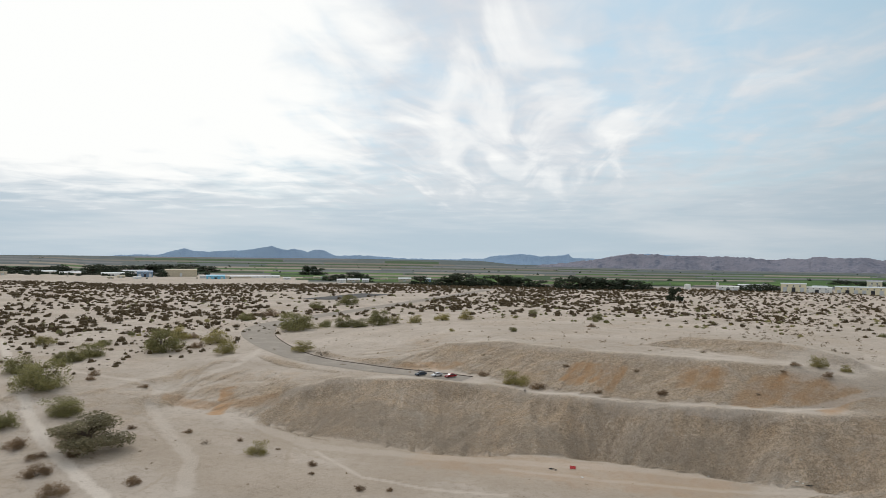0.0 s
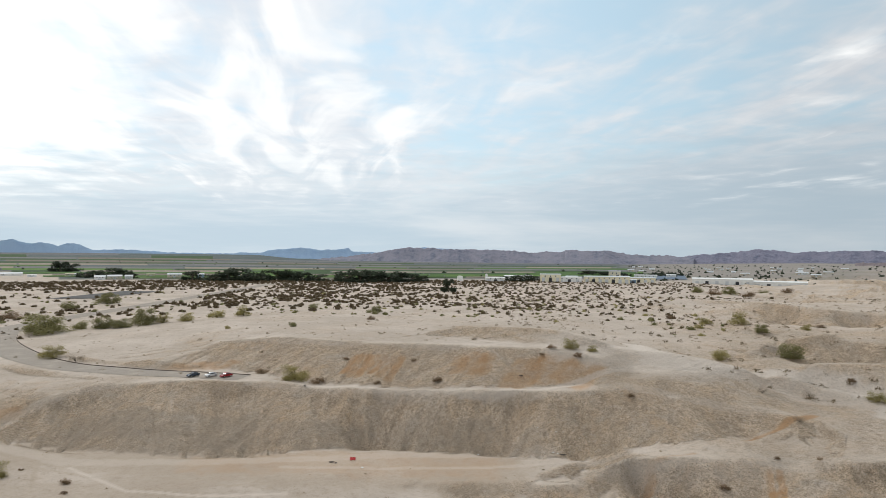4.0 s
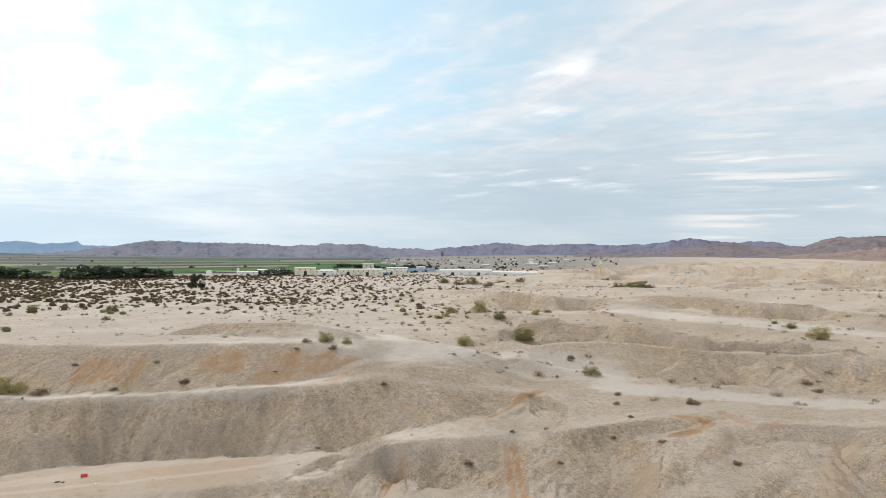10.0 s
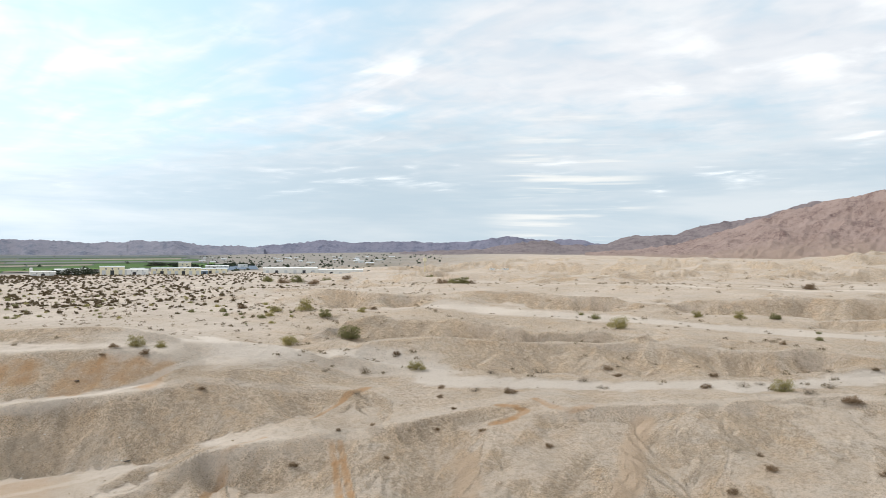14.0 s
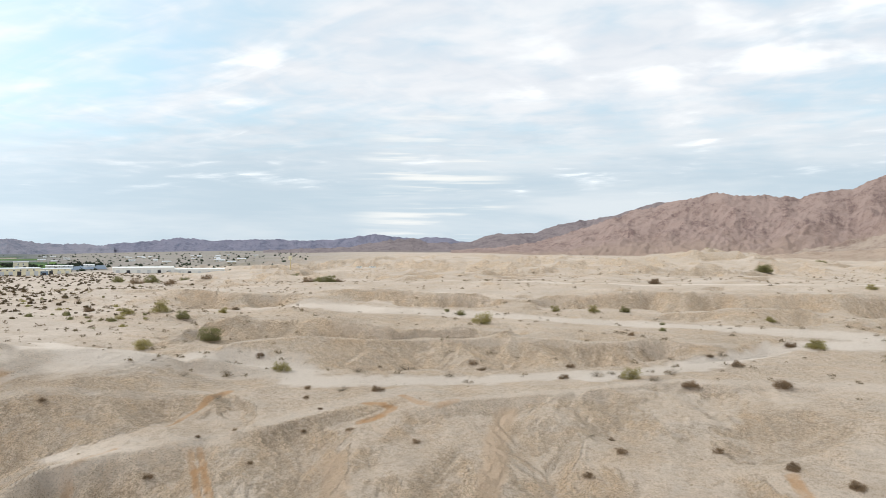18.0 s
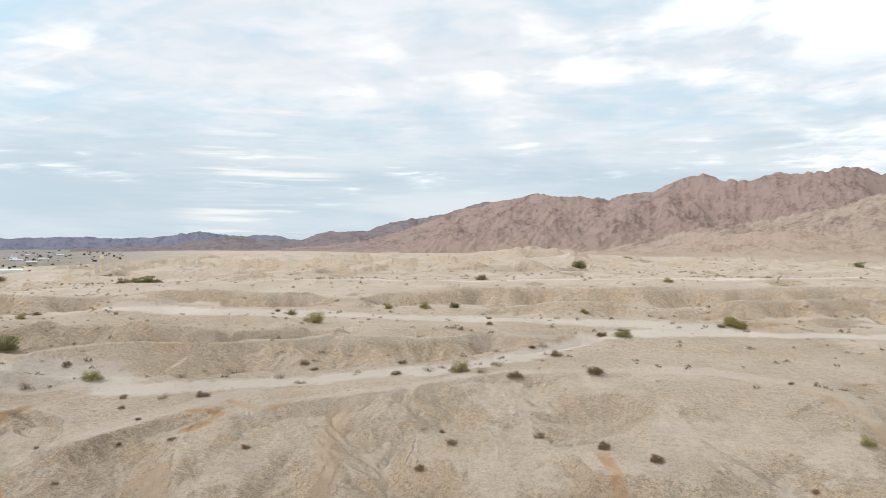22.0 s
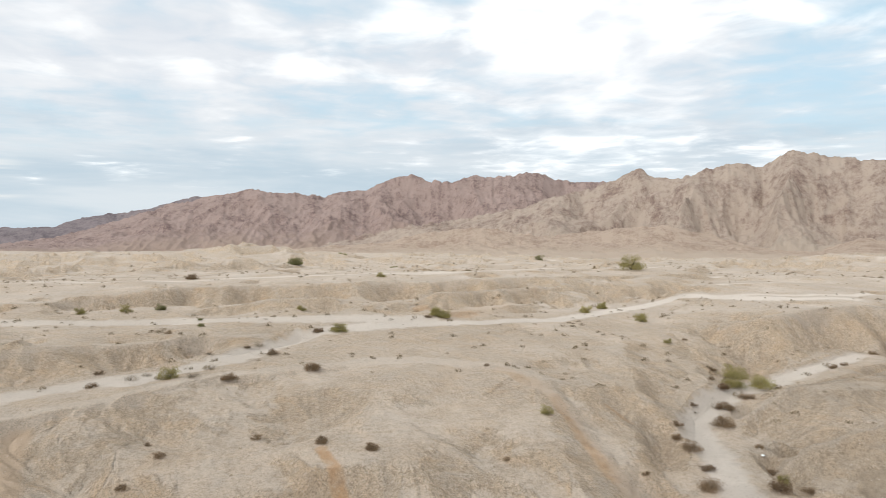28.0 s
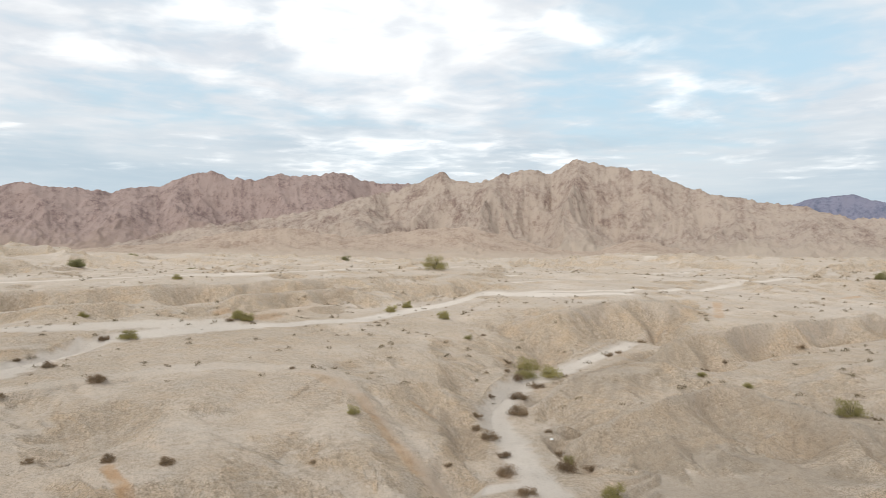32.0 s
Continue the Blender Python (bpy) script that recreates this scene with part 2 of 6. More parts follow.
# ---------------------------------------------------------------- landform: crests, feet and tracks as bearing, distance, height
LANDFORM = [
    ('bank_foot', [(-15.5, 244, -10), (-12, 232, -12), (-6.1, 214, -13), (0.8, 207, -13.4), (8.2, 208, -13.4), (13.3, 207, -13.2), (20.3, 200, -13), (26.7, 196, -12.5), (29.5, 195, -12), (32.3, 198, -9.5), (36, 201, -8), (40.5, 208, -5), (43.2, 219, -3.2), (45.4, 222, -2)]),
    ('bank_crest', [(-15.5, 247, -9.6), (-13.7, 254, -6), (-11.6, 257, -2), (-8.9, 260, -0.3), (-3.8, 256, 0), (0.3, 251, 0), (6.3, 237, 0), (6.8, 236, 0), (16.7, 220, 0.6), (21.2, 220, 1.4), (25.7, 217, 1.4), (29.5, 220, 2), (32.7, 225, 2.6), (35.9, 225, 0.6), (40.5, 225, -0.8), (44.1, 225, -1.6)]),
    ('bench_back', [(-10.2, 297, 0), (-4.3, 273, 0), (-0.9, 272, 0), (1.9, 264, 0.2), (5.2, 248, 0), (9.1, 235, 0), (15.4, 227, 0.2), (22.1, 223, 0.5), (25.7, 225, 1.1), (29.5, 229, 2.5), (31.3, 232, 4.6)]),
    ('shoulder', [(34.6, 236, 4), (38.2, 240, 2.6), (42.3, 242, 0.4)]),
    ('cut_crest', [(-6.1, 278, 0.8), (-2, 293, 4.5), (0.3, 303, 7), (1.9, 294, 8.6), (3.7, 290, 9.6), (9.1, 269, 10), (17.6, 254, 10.5), (26.7, 246, 11), (30.8, 244, 8.8), (33.2, 246, 5.6)]),
    ('upper_flat', [(-4.5, 363, 3.5), (1.5, 344, 8), (9.1, 301, 10), (16.7, 279, 10.8), (26.7, 251, 11.2), (31.3, 258, 10.6), (35.9, 264, 8.6)]),
    ('upper_mound', [(15.8, 280, 12.6), (19.4, 285, 14.5), (23.9, 275, 15.3), (27.6, 268, 15.2), (30.8, 258, 13)]),
    ('saddle', [(33.6, 270, 9), (38.2, 264, 7.6), (42.7, 260, 5), (47.1, 258, 0), (51.3, 256, -2.4), (57.1, 256, -3.6), (62.8, 267, -4)]),
    ('road_plain', [(-32.4, 428, 0), (-25.3, 403, 0), (-16, 383, 0), (-14.2, 420, 0.2), (-7.5, 565, 0.6), (4, 923, 0)]),
    ('left_flat', [(-32.3, 277, -3), (-27.1, 280, -4), (-21.3, 301, -3), (-16.4, 329, 0)]),
    ('left_flat2', [(-32.3, 240, -8), (-27.1, 238, -9), (-23.3, 242, -9.4)]),
    ('scarp_top', [(-22.5, 280, -6), (-20.1, 285, -5.2), (-15.1, 280, -4.4), (-12, 266, -2.6)]),
    ('scarp_foot', [(-21.9, 267, -8.6), (-19.7, 256, -9.8), (-15.5, 244, -10.4)]),
    ('fore_flat', [(-32.3, 194, -12.5), (-21.3, 192, -13), (-3.8, 182, -13.6), (14.4, 189, -13.6), (9.1, 182, -13.6), (20.3, 176, -13.4), (26.2, 181, -12.8), (29.5, 190, -12.3)]),
    ('under', [(-33.5, 161, -15), (-17.1, 142, -15.5), (0.9, 137, -15.5), (22.7, 150, -16)]),
    ('plain_mid', [(-10.8, 655, 0), (-1.9, 561, 2), (5.2, 477, 5), (13.3, 454, 6), (22.1, 429, 7), (29.4, 409, 7.5)]),
    ('plain_far', [(-19.7, 1261, 0), (-13.3, 1165, 0), (-1.9, 982, 0), (9.1, 901, 0), (22.1, 839, 1), (31.3, 784, 2.5), (38.7, 718, 5)]),
    ('hill_crest', [(26.2, 175, -12.5), (28.5, 175, -11), (31.3, 181, -8.5), (33.6, 182, -7.6), (38.7, 185, -7), (43.6, 191, -6.4), (48.8, 197, -6), (52.9, 208, -5), (57.1, 217, -4.6), (60.7, 231, -4.2), (61.5, 207, -4.2), (66.1, 214, -3.8), (70.5, 221, -3.5), (74.8, 229, -3.2), (79.4, 248, -2.8), (86.8, 254, -2.4), (93.3, 266, -2.2), (97.8, 271, -2.2), (102.3, 264, -2.8), (106.5, 255, -3.4), (108.6, 244, -4), (107.5, 243, -4), (109.8, 231, -7), (112.6, 208, -12), (115, 186, -16.5), (117.8, 175, -20)]),
    ('hill_under', [(20.4, 164, -16.5), (34.7, 142, -17), (57, 135, -18), (82.8, 152, -18), (94.1, 145, -19), (111.7, 138, -20), (130.1, 146, -21), (149.3, 171, -21)]),
    ('hill_face', [(33.9, 180, -14), (44, 167, -12.5), (55.1, 163, -12.5), (66.1, 169, -12), (76.9, 186, -11.6), (86.4, 201, -11.4), (88.7, 171, -11.8), (97.9, 175, -12), (104.5, 176, -13.5)]),
    ('hill_bench', [(47.6, 192, -5.2), (55, 206, -4.3), (59.7, 219, -4.1)]),
    ('track', [(34.7, 278, 2), (39.7, 270, 0), (45.8, 251, -3), (51.3, 243, -4), (56.9, 243, -4.2), (66.1, 247, -4.4), (74.8, 264, -4), (82.7, 288, -3.4), (88.3, 320, -2.6), (81.2, 273, -1.5), (88.6, 304, 0), (97.8, 346, 1.8), (108.6, 427, 3), (120.3, 535, 3.6)]),
    ('mid_swell', [(74.5, 303, 2.4), (79.1, 302, 1.8), (83.5, 318, 2.8), (89.9, 336, 3.2), (95.7, 364, 3.8)]),
    ('ridge_b_foot', [(45.6, 270, -1), (49.5, 259, -2.6), (55, 253, -3.6), (61.5, 253, -4), (68.3, 259, -4), (73.9, 272, -3.4), (80.8, 303, -1.8)]),
    ('ridge_b_crest', [(45.8, 277, 5.3), (50.4, 285, 5.7), (55, 282, 5.1), (61.5, 289, 5.3), (68.3, 294, 5.1), (74.8, 299, 4.5), (80.8, 306, 3.3), (85.6, 317, 2.3)]),
    ('ridge_a_crest', [(41.8, 295, 7.4), (44, 318, 9.8), (47.6, 334, 11.4), (52.2, 333, 11.6), (55, 310, 10.2), (59.6, 303, 9.2), (64.2, 311, 9.2), (68.3, 307, 8.2)]),
    ('ridge_a_foot', [(43.1, 308, 4.6), (48.5, 306, 4.8), (53.1, 303, 4.6), (59.6, 302, 4.4), (66.1, 307, 4.2)]),
    ('wash', [(30.7, 322, 6), (39.7, 304, 4.2), (38, 376, 6), (32.7, 415, 6.4), (43.1, 381, 6.2)]),
    ('pan', [(55.9, 390, 5), (61.5, 388, 5), (68.3, 376, 5), (76.8, 388, 5), (80.3, 360, 5), (88.6, 352, 4.8), (97.8, 370, 5), (106.5, 423, 5)]),
    ('ridge_c_foot', [(34.7, 439, 7), (41.4, 425, 7), (49.4, 422, 6.6), (56.8, 410, 6), (62.4, 408, 6), (68.3, 420, 6.4), (76.8, 419, 6.2), (81.6, 424, 6.2), (86.2, 429, 6.2), (95.5, 446, 7), (106.5, 492, 9)]),
    ('ridge_c_crest', [(34.3, 464, 11.2), (36.7, 496, 13.7), (42.2, 470, 14.7), (45.8, 441, 14.2), (49.4, 436, 13.7), (53.1, 442, 14.7), (59.2, 433, 15.2), (66, 416, 14.7), (72.6, 423, 15.2), (80.7, 446, 16.2), (88.3, 454, 16.2), (97.8, 470, 16.8), (106.5, 505, 17.4), (114.4, 560, 17.5), (120, 620, 17)]),
    ('ridge_d_crest', [(79.7, 399, 4.7), (80.7, 399, 7.1), (84.3, 396, 11.2), (90.6, 398, 12), (91.9, 399, 9.4), (93.6, 403, 6.9), (96.6, 410, 8.3), (99, 415, 12.6), (103.2, 442, 13.1), (108.2, 471, 14.8)]),
    ('ridge_d_foot', [(80.2, 373, 5), (83.9, 370, 5), (88, 371, 5), (91.9, 373, 5), (95.8, 382, 5), (99.4, 390, 5), (103.2, 416, 5), (106.8, 445, 5)]),
    ('ridge_d_crest_back', [(80.7, 417, 3.5), (84.3, 414, 7), (90.6, 416, 7.5), (93.6, 420, 4.5), (99, 433, 8), (103.2, 460, 8.5), (108.2, 490, 10)]),
    ('terrace_edge', [(111.8, 561, 10), (116.4, 592, 10), (121, 640, 10), (125.4, 620, 10), (131.8, 601, 10), (137.6, 664, 10), (143.3, 755, 10)]),
    ('terrace_back', [(111.8, 580, 6), (116.4, 612, 6), (121, 662, 6), (125.4, 642, 6), (131.8, 622, 6), (137.6, 686, 6), (143.3, 780, 6)]),
    ('terrace_far', [(109.5, 860, 13), (116.4, 924, 12), (125.4, 827, 13), (133.8, 972, 12), (141.2, 942, 12)]),
    ('terrace_far_back', [(109.5, 900, 5), (116.4, 964, 4), (125.4, 867, 5), (133.8, 1010, 4), (141.2, 990, 4)]),
    ('road_far', [(45.8, 614, 11), (55, 570, 11.5), (66, 554, 12.6), (66.4, 535, 14), (73.9, 543, 13), (74.9, 517, 14.5), (78.8, 513, 13.6), (83.9, 510, 15), (86.2, 544, 13.8), (93.2, 556, 16), (102.2, 599, 17), (110.5, 663, 18), (120, 805, 19)]),
    ('right_rise', [(135.8, 491, 6.5), (140.1, 594, 9), (143.9, 650, 9.6), (147.7, 713, 10.5)]),
    ('far_right', [(116.2, 499, 14), (125.4, 536, 14.2), (134.1, 616, 15), (142, 745, 17), (147.9, 940, 19)]),
    ('gully_left', [(118.5, 184, -20), (121, 210, -19), (119.2, 247, -17.4), (121.7, 280, -15), (125, 315, -12.6), (127.7, 336, -9.6), (130.2, 361, -6.6), (132.7, 385, -5)]),
    ('gully_right', [(128.4, 188, -20), (123.3, 228, -18.8), (120.5, 248, -17.4), (122.8, 272, -15.4), (125.7, 304, -12.6), (128.2, 329, -9.8), (130.4, 353, -6.8)]),
    ('west_mid', [(114.5, 191, -15), (116.3, 212, -13), (116.3, 243, -9.6), (115.8, 275, -5.6), (114.4, 310, -2)]),
    ('west_low', [(118.7, 198, -18.6), (118.4, 222, -16.6), (118.6, 259, -13), (120.5, 286, -9.6), (120, 330, -4.6), (117.7, 358, -0.4)]),
    ('hill_a', [(123, 262, -12.1), (125.9, 283, -8.1), (130.2, 302, -3.5), (132.5, 301, -3.1), (134.5, 295, -4.5)]),
    ('hill_b', [(126, 220, -12.5), (129.5, 227, -8), (132.7, 235, -5.5), (136.9, 254, -2.5), (139.5, 255, -3.1), (141.7, 248, -4.7), (145.6, 238, -6.9), (148.1, 235, -8.1)]),
    ('hill_b_low', [(127.8, 198, -18.8), (134.3, 208, -14.8), (140.3, 220, -15.4), (145.8, 211, -16), (142.2, 196, -18.6), (134.3, 187, -19)]),
    ('hill_bc_foot', [(134.8, 298, -8.2), (136.7, 304, -8), (140.3, 349, -7), (144.6, 394, -4.6), (148, 432, -3)]),
    ('hill_c', [(131.6, 315, -0.6), (134.5, 335, 2), (136.6, 349, 4.6), (138.9, 369, 6.4), (143, 397, 7.4), (148, 449, 8.6)]),
    ('hill_c_back', [(131.6, 331, -6.1), (134.5, 351, -3.5), (136.6, 365, -0.9), (138.9, 385, 0.9), (143, 413, 1.9), (148, 465, 3.1)]),
    ('hill_d', [(142.1, 293, -6), (145, 307, -3), (148, 325, -1.8)]),
    ('hill_e', [(121.8, 362, 6.6), (124.5, 364, 10), (128.2, 386, 13.4), (130.7, 409, 14.6), (133.3, 405, 12.6), (135.4, 429, 8)]),
    ('hill_e_foot', [(120.3, 373, 1), (122.3, 342, -3.4), (125, 325, -10.4)]),
    ('far_bench', [(135.8, 574, 9.6), (140.1, 633, 10.4), (143.9, 671, 10.8), (147.7, 743, 11.6)]),
    ('upland', [(52.2, 800, 9.6), (61.5, 800, 11.6), (68.3, 800, 16.4), (74.7, 800, 16.5), (82.6, 800, 21), (86.2, 800, 18.7), (88.6, 850, 9.8), (93.2, 850, 11.7), (97.8, 850, 12.4), (106.5, 850, 11.7), (114.4, 850, 16.7), (120, 850, 19.9)]),
    ('upland_top', [(45.8, 1250, -2.3), (52.2, 1250, 3.8), (59.6, 1250, 9.6), (66, 1250, 13.8), (72.6, 1250, 20.2), (77.5, 1250, 14.7), (78.8, 1250, 20.9), (82.1, 1250, 30), (83.7, 1250, 35.9), (84.8, 1250, 32.3), (86.2, 1250, 32), (88.6, 1250, 21.6), (93.2, 1250, 11.1), (97.8, 1250, 17), (102.2, 1250, 15.1), (110.5, 1250, 10.9), (114.4, 1250, 5.6), (117.3, 1250, 11.9), (123.6, 1250, 9.6), (129.8, 1250, 25.2), (134.1, 1250, 22.5), (142, 1250, 20.7), (147.6, 1250, 20.5)]),
    ('valley_near', [(-24.2, 1400, -0.2), (-18.1, 1400, -0.9), (-7.1, 1400, -4.1), (5.9, 1400, -6.5), (19.7, 1400, -6.2), (30.9, 1400, -3), (37, 1400, -2.4), (31.4, 1400, -16.2), (37.7, 1400, -6.4)]),
    ('valley_mid', [(-27, 2600, 1.5), (-18.1, 2600, -3), (-2.9, 2600, -11.2), (15.1, 2600, -20.1), (28.7, 2600, -19), (37, 2600, -15.9), (35.8, 2600, -25.4), (43.2, 2600, -16), (49.7, 2600, -7.9)]),
    ('valley_far', [(-27, 4000, 9.7), (-18.1, 4000, 1.3), (-2.9, 4000, -10.5), (10.4, 4000, -27.4), (24.3, 4000, -34.4), (35, 4000, -32.6), (32.2, 4000, -41.2), (38.1, 4000, -30.8), (45.1, 4000, -22.2), (54.2, 4000, -17.8)]),
    ('horizon', [(-35.6, 4930, 27.9), (-29, 4930, 27.3), (-21.4, 4930, 23.3), (-8.5, 4930, 17.3), (3.1, 4930, 7.2), (5.9, 4930, -21.8), (24.3, 4930, -29.2), (37, 4930, -26.3)]),
    ('foot', [(56.5, 2000, 4.8), (67, 2000, 10.5), (70.5, 2000, 1.3), (83.9, 2000, 3.5), (97.8, 2000, 0.2), (110.5, 2000, -9.5), (120, 2000, -5.8), (125.4, 2000, -7.7), (138.2, 2000, 2.2), (147.6, 2000, 8.6)]),
    ('rim', [(62, 4930, -45), (90, 4930, -45), (150, 4930, -45)]),
    ('rim2', [(62, 3400, -10), (90, 3400, -10), (150, 3400, -10)]),
    ('near', [(-60, 2, -16), (160, 2, -17)]),
    ('near2', [(-60, 20, -16), (-20, 20, -16), (20, 20, -16), (60, 20, -18), (100, 20, -20), (150, 20, -20)]),
    ('behind', [(-170, 150, -14), (-120, 250, -8), (-80, 300, -4), (-60, 500, -1)]),
    ('behind2', [(165, 400, -4), (180, 250, -14)]),
    ('ridge_b_crest_back', [(45.8, 293, 0.3), (50.4, 301, 0.7), (55, 298, 0.1), (61.5, 305, 0.3), (68.3, 310, 0.1)]),
    ('ridge_a_crest_back', [(41.8, 315, 1.9), (44, 338, 4.3), (47.6, 354, 5.9), (52.2, 353, 6.1), (55, 330, 4.7), (59.6, 323, 3.7), (64.2, 331, 3.7), (68.3, 327, 2.7)]),
    ('ridge_c_crest_back', [(34.3, 490, 5.2), (36.7, 522, 7.7), (42.2, 496, 8.7), (45.8, 467, 8.2), (49.4, 462, 7.7), (53.1, 468, 8.7), (59.2, 459, 9.2), (66, 442, 8.7), (72.6, 449, 9.2), (80.7, 472, 10.2), (88.3, 480, 10.2), (97.8, 496, 10.8), (106.5, 531, 11.4), (114.4, 586, 11.5), (120, 646, 11)]),
    ('hill_a_back', [(123, 276, -17.1), (125.9, 297, -13.1), (130.2, 316, -8.5), (132.5, 315, -8.1), (134.5, 309, -9.5)]),
    ('hill_b_back', [(126, 235, -19), (129.5, 242, -14.5), (132.7, 250, -12), (136.9, 269, -9), (139.5, 270, -9.6), (141.7, 263, -11.2), (145.6, 253, -13.4), (148.1, 250, -14.6)]),
    ('hill_e_back', [(121.8, 384, 0.6), (124.5, 386, 4), (128.2, 408, 7.4), (130.7, 431, 8.6), (133.3, 427, 6.6), (135.4, 451, 2)]),
    ('upper_mound_back', [(15.8, 296, 8.1), (19.4, 301, 10), (23.9, 291, 10.8), (27.6, 284, 10.7), (30.8, 274, 8.5)]),
    ('upland_back', [(52.2, 870, 0.6), (61.5, 870, 2.6), (68.3, 870, 7.4), (74.7, 870, 7.5), (82.6, 870, 12), (86.2, 870, 9.7), (88.6, 920, 0.8), (93.2, 920, 2.7), (97.8, 920, 3.4), (106.5, 920, 2.7), (114.4, 920, 7.7), (120, 920, 10.9)]),
]
FINE = np.arange(-36.0, 151.01, 0.155)
BEARINGS = np.concatenate([np.arange(-180, -36, 1.5), FINE, np.linspace(152.5, 180, 20)])
RADII = np.concatenate([[0.01], np.arange(8, 150, 8.0), np.arange(152, 320, 0.95), 320 * (700 / 320) ** (np.arange(0, 150) / 150),
                        700 * (4950 / 700) ** (np.arange(0, 111) / 110)])
CELL_B = 0.3
COARSE_B = np.arange(-180, 180.1, CELL_B)
COARSE_R = np.concatenate([[0.01, 20, 50, 80, 105], np.arange(120, 320, 2.0), 320 * (700 / 320) ** (np.arange(0, 70) / 70),
                           700 * (4950 / 700) ** (np.arange(0, 41) / 40)])


LEVEL = ("track", "pan", "wash", "road", "saddle", "gully", "left", "fore", "plain", "valley", "horizon", "under", "bench", "near", "behind", "upper_flat", "shoulder", "hill_bench", "hill_under", "hill_face", "hill_crest", "bank", "cut", "scarp", "west", "terrace")


def relax_sheet(rough=False):
    """A sheet stretched over all landform lines, on the coarse polar grid; or, with rough, how broken the land is: 0 on level lines, 1 on ridges."""
    nb, nr = len(COARSE_B), len(COARSE_R)
    total, count = np.zeros((nb, nr)), np.zeros((nb, nr))
    steps = np.arange(nr)
    for title, pts in LANDFORM:
        level = 0.0 if title.startswith(LEVEL) else 1.0
        for (b0, d0, z0), (b1, d1, z1) in zip(pts, pts[1:]):
            if rough:
                z0 = z1 = level
            x0, y0, x1, y1 = *bearing_xy(b0, d0), *bearing_xy(b1, d1)
            n = int(2 + max(abs(b1 - b0) / 0.1, abs(np.interp(d1, COARSE_R, steps) - np.interp(d0, COARSE_R, steps)) * 3))
            f = np.linspace(0, 1, n)
            if abs(b1 - b0) > 12:
                b, r = b0 + (b1 - b0) * f, d0 + (d1 - d0) * f
            else:
                xx, yy = x0 + (x1 - x0) * f, y0 + (y1 - y0) * f
                b, r = np.degrees(np.arctan2(xx, yy)), np.hypot(xx, yy)
            i = np.clip(np.round((b + 180) / CELL_B).astype(int), 0, nb - 1)
            j = np.clip(np.round(np.interp(r, COARSE_R, steps)).astype(int), 0, nr - 1)
            np.add.at(total, (i, j), z0 + (z1 - z0) * f)
            np.add.at(count, (i, j), 1)
    levels = [(total, count)]
    while min(levels[-1][0].shape) > 8:
        t, c = levels[-1]
        pad = [(0, t.shape[0] % 2), (0, t.shape[1] % 2)]
        t, c = np.pad(t, pad), np.pad(c, pad)
        levels.append((t[::2, ::2] + t[1::2, ::2] + t[::2, 1::2] + t[1::2, 1::2], c[::2, ::2] + c[1::2, ::2] + c[::2, 1::2] + c[1::2, 1::2]))
    z = None
    for t, c in reversed(levels):
        fixed, goal = c > 0, t / np.maximum(c, 1)
        if z is None:
            z = np.full(t.shape, goal[fixed].mean())
        else:
            z = np.repeat(np.repeat(z, 2, 0), 2, 1)[:t.shape[0], :t.shape[1]]
        for _ in range(120):
            z[fixed] = goal[fixed]
            p = np.pad(z, 1, mode="edge")
            z = (p[:-2, 1:-1] + p[2:, 1:-1] + p[1:-1, :-2] + p[1:-1, 2:]) / 4
    keep = z.copy()
    keep[fixed] = goal[fixed]
    for _ in range(3):
        p = np.pad(keep, 1, mode="edge")
        keep = 0.4 * keep + 0.2 * (p[:-2, 1:-1] + p[2:, 1:-1]) + 0.1 * (p[1:-1, :-2] + p[1:-1, 2:])
    return keep


SHEET, BROKEN = relax_sheet(), relax_sheet(True)


def sheet_height(b, r, sheet=SHEET):
    """Height of the smooth sheet at bearings and distances."""
    fi = np.clip((b + 180) / CELL_B, 0, len(COARSE_B) - 1.001)
    fj = np.clip(np.interp(r, COARSE_R, np.arange(len(COARSE_R))), 0, len(COARSE_R) - 1.001)
    i, j = fi.astype(int), fj.astype(int)
    u, v = fi - i, fj - j
    return ((sheet[i, j] * (1 - u) + sheet[i + 1, j] * u) * (1 - v) + (sheet[i, j + 1] * (1 - u) + sheet[i + 1, j + 1] * u) * v)


def swell(x, y):
    """The sheet with low hills on the uplands, before its slopes are furrowed."""
    b, r = np.degrees(np.arctan2(x, y)), np.hypot(x, y)
    z = sheet_height(b, r)
    under = np.clip((r - 50) / 90, 0, 1)
    under = under * under * (3 - 2 * under)
    z = z * under - 17.5 * (1 - under)
    broken = sheet_height(b, r, BROKEN)
    east = np.clip((b - 36) / 8, 0, 1) * np.clip((174 - b) / 16, 0, 1)
    far = np.clip((r - 430) / 200, 0, 1) * np.clip((2100 - r) / 600, 0, 1) * east
    bend = fractal(x / 120, y / 120, 2, 3) * 40
    z = z + far * (ridged((x + bend) / 105, (y + bend) / 105, 2, 47, 0.4) - 0.78) * (9 + 13 * np.clip((r - 560) / 300, 0, 1)) * (0.35 + 0.65 * broken)
    near = np.clip((r - 170) / 60, 0, 1) * np.clip((520 - r) / 120, 0, 1) * east
    return z + near * (0.3 + 0.7 * broken) * value_noise((x + bend) / 30, (y - bend) / 30, 43) * 1.5


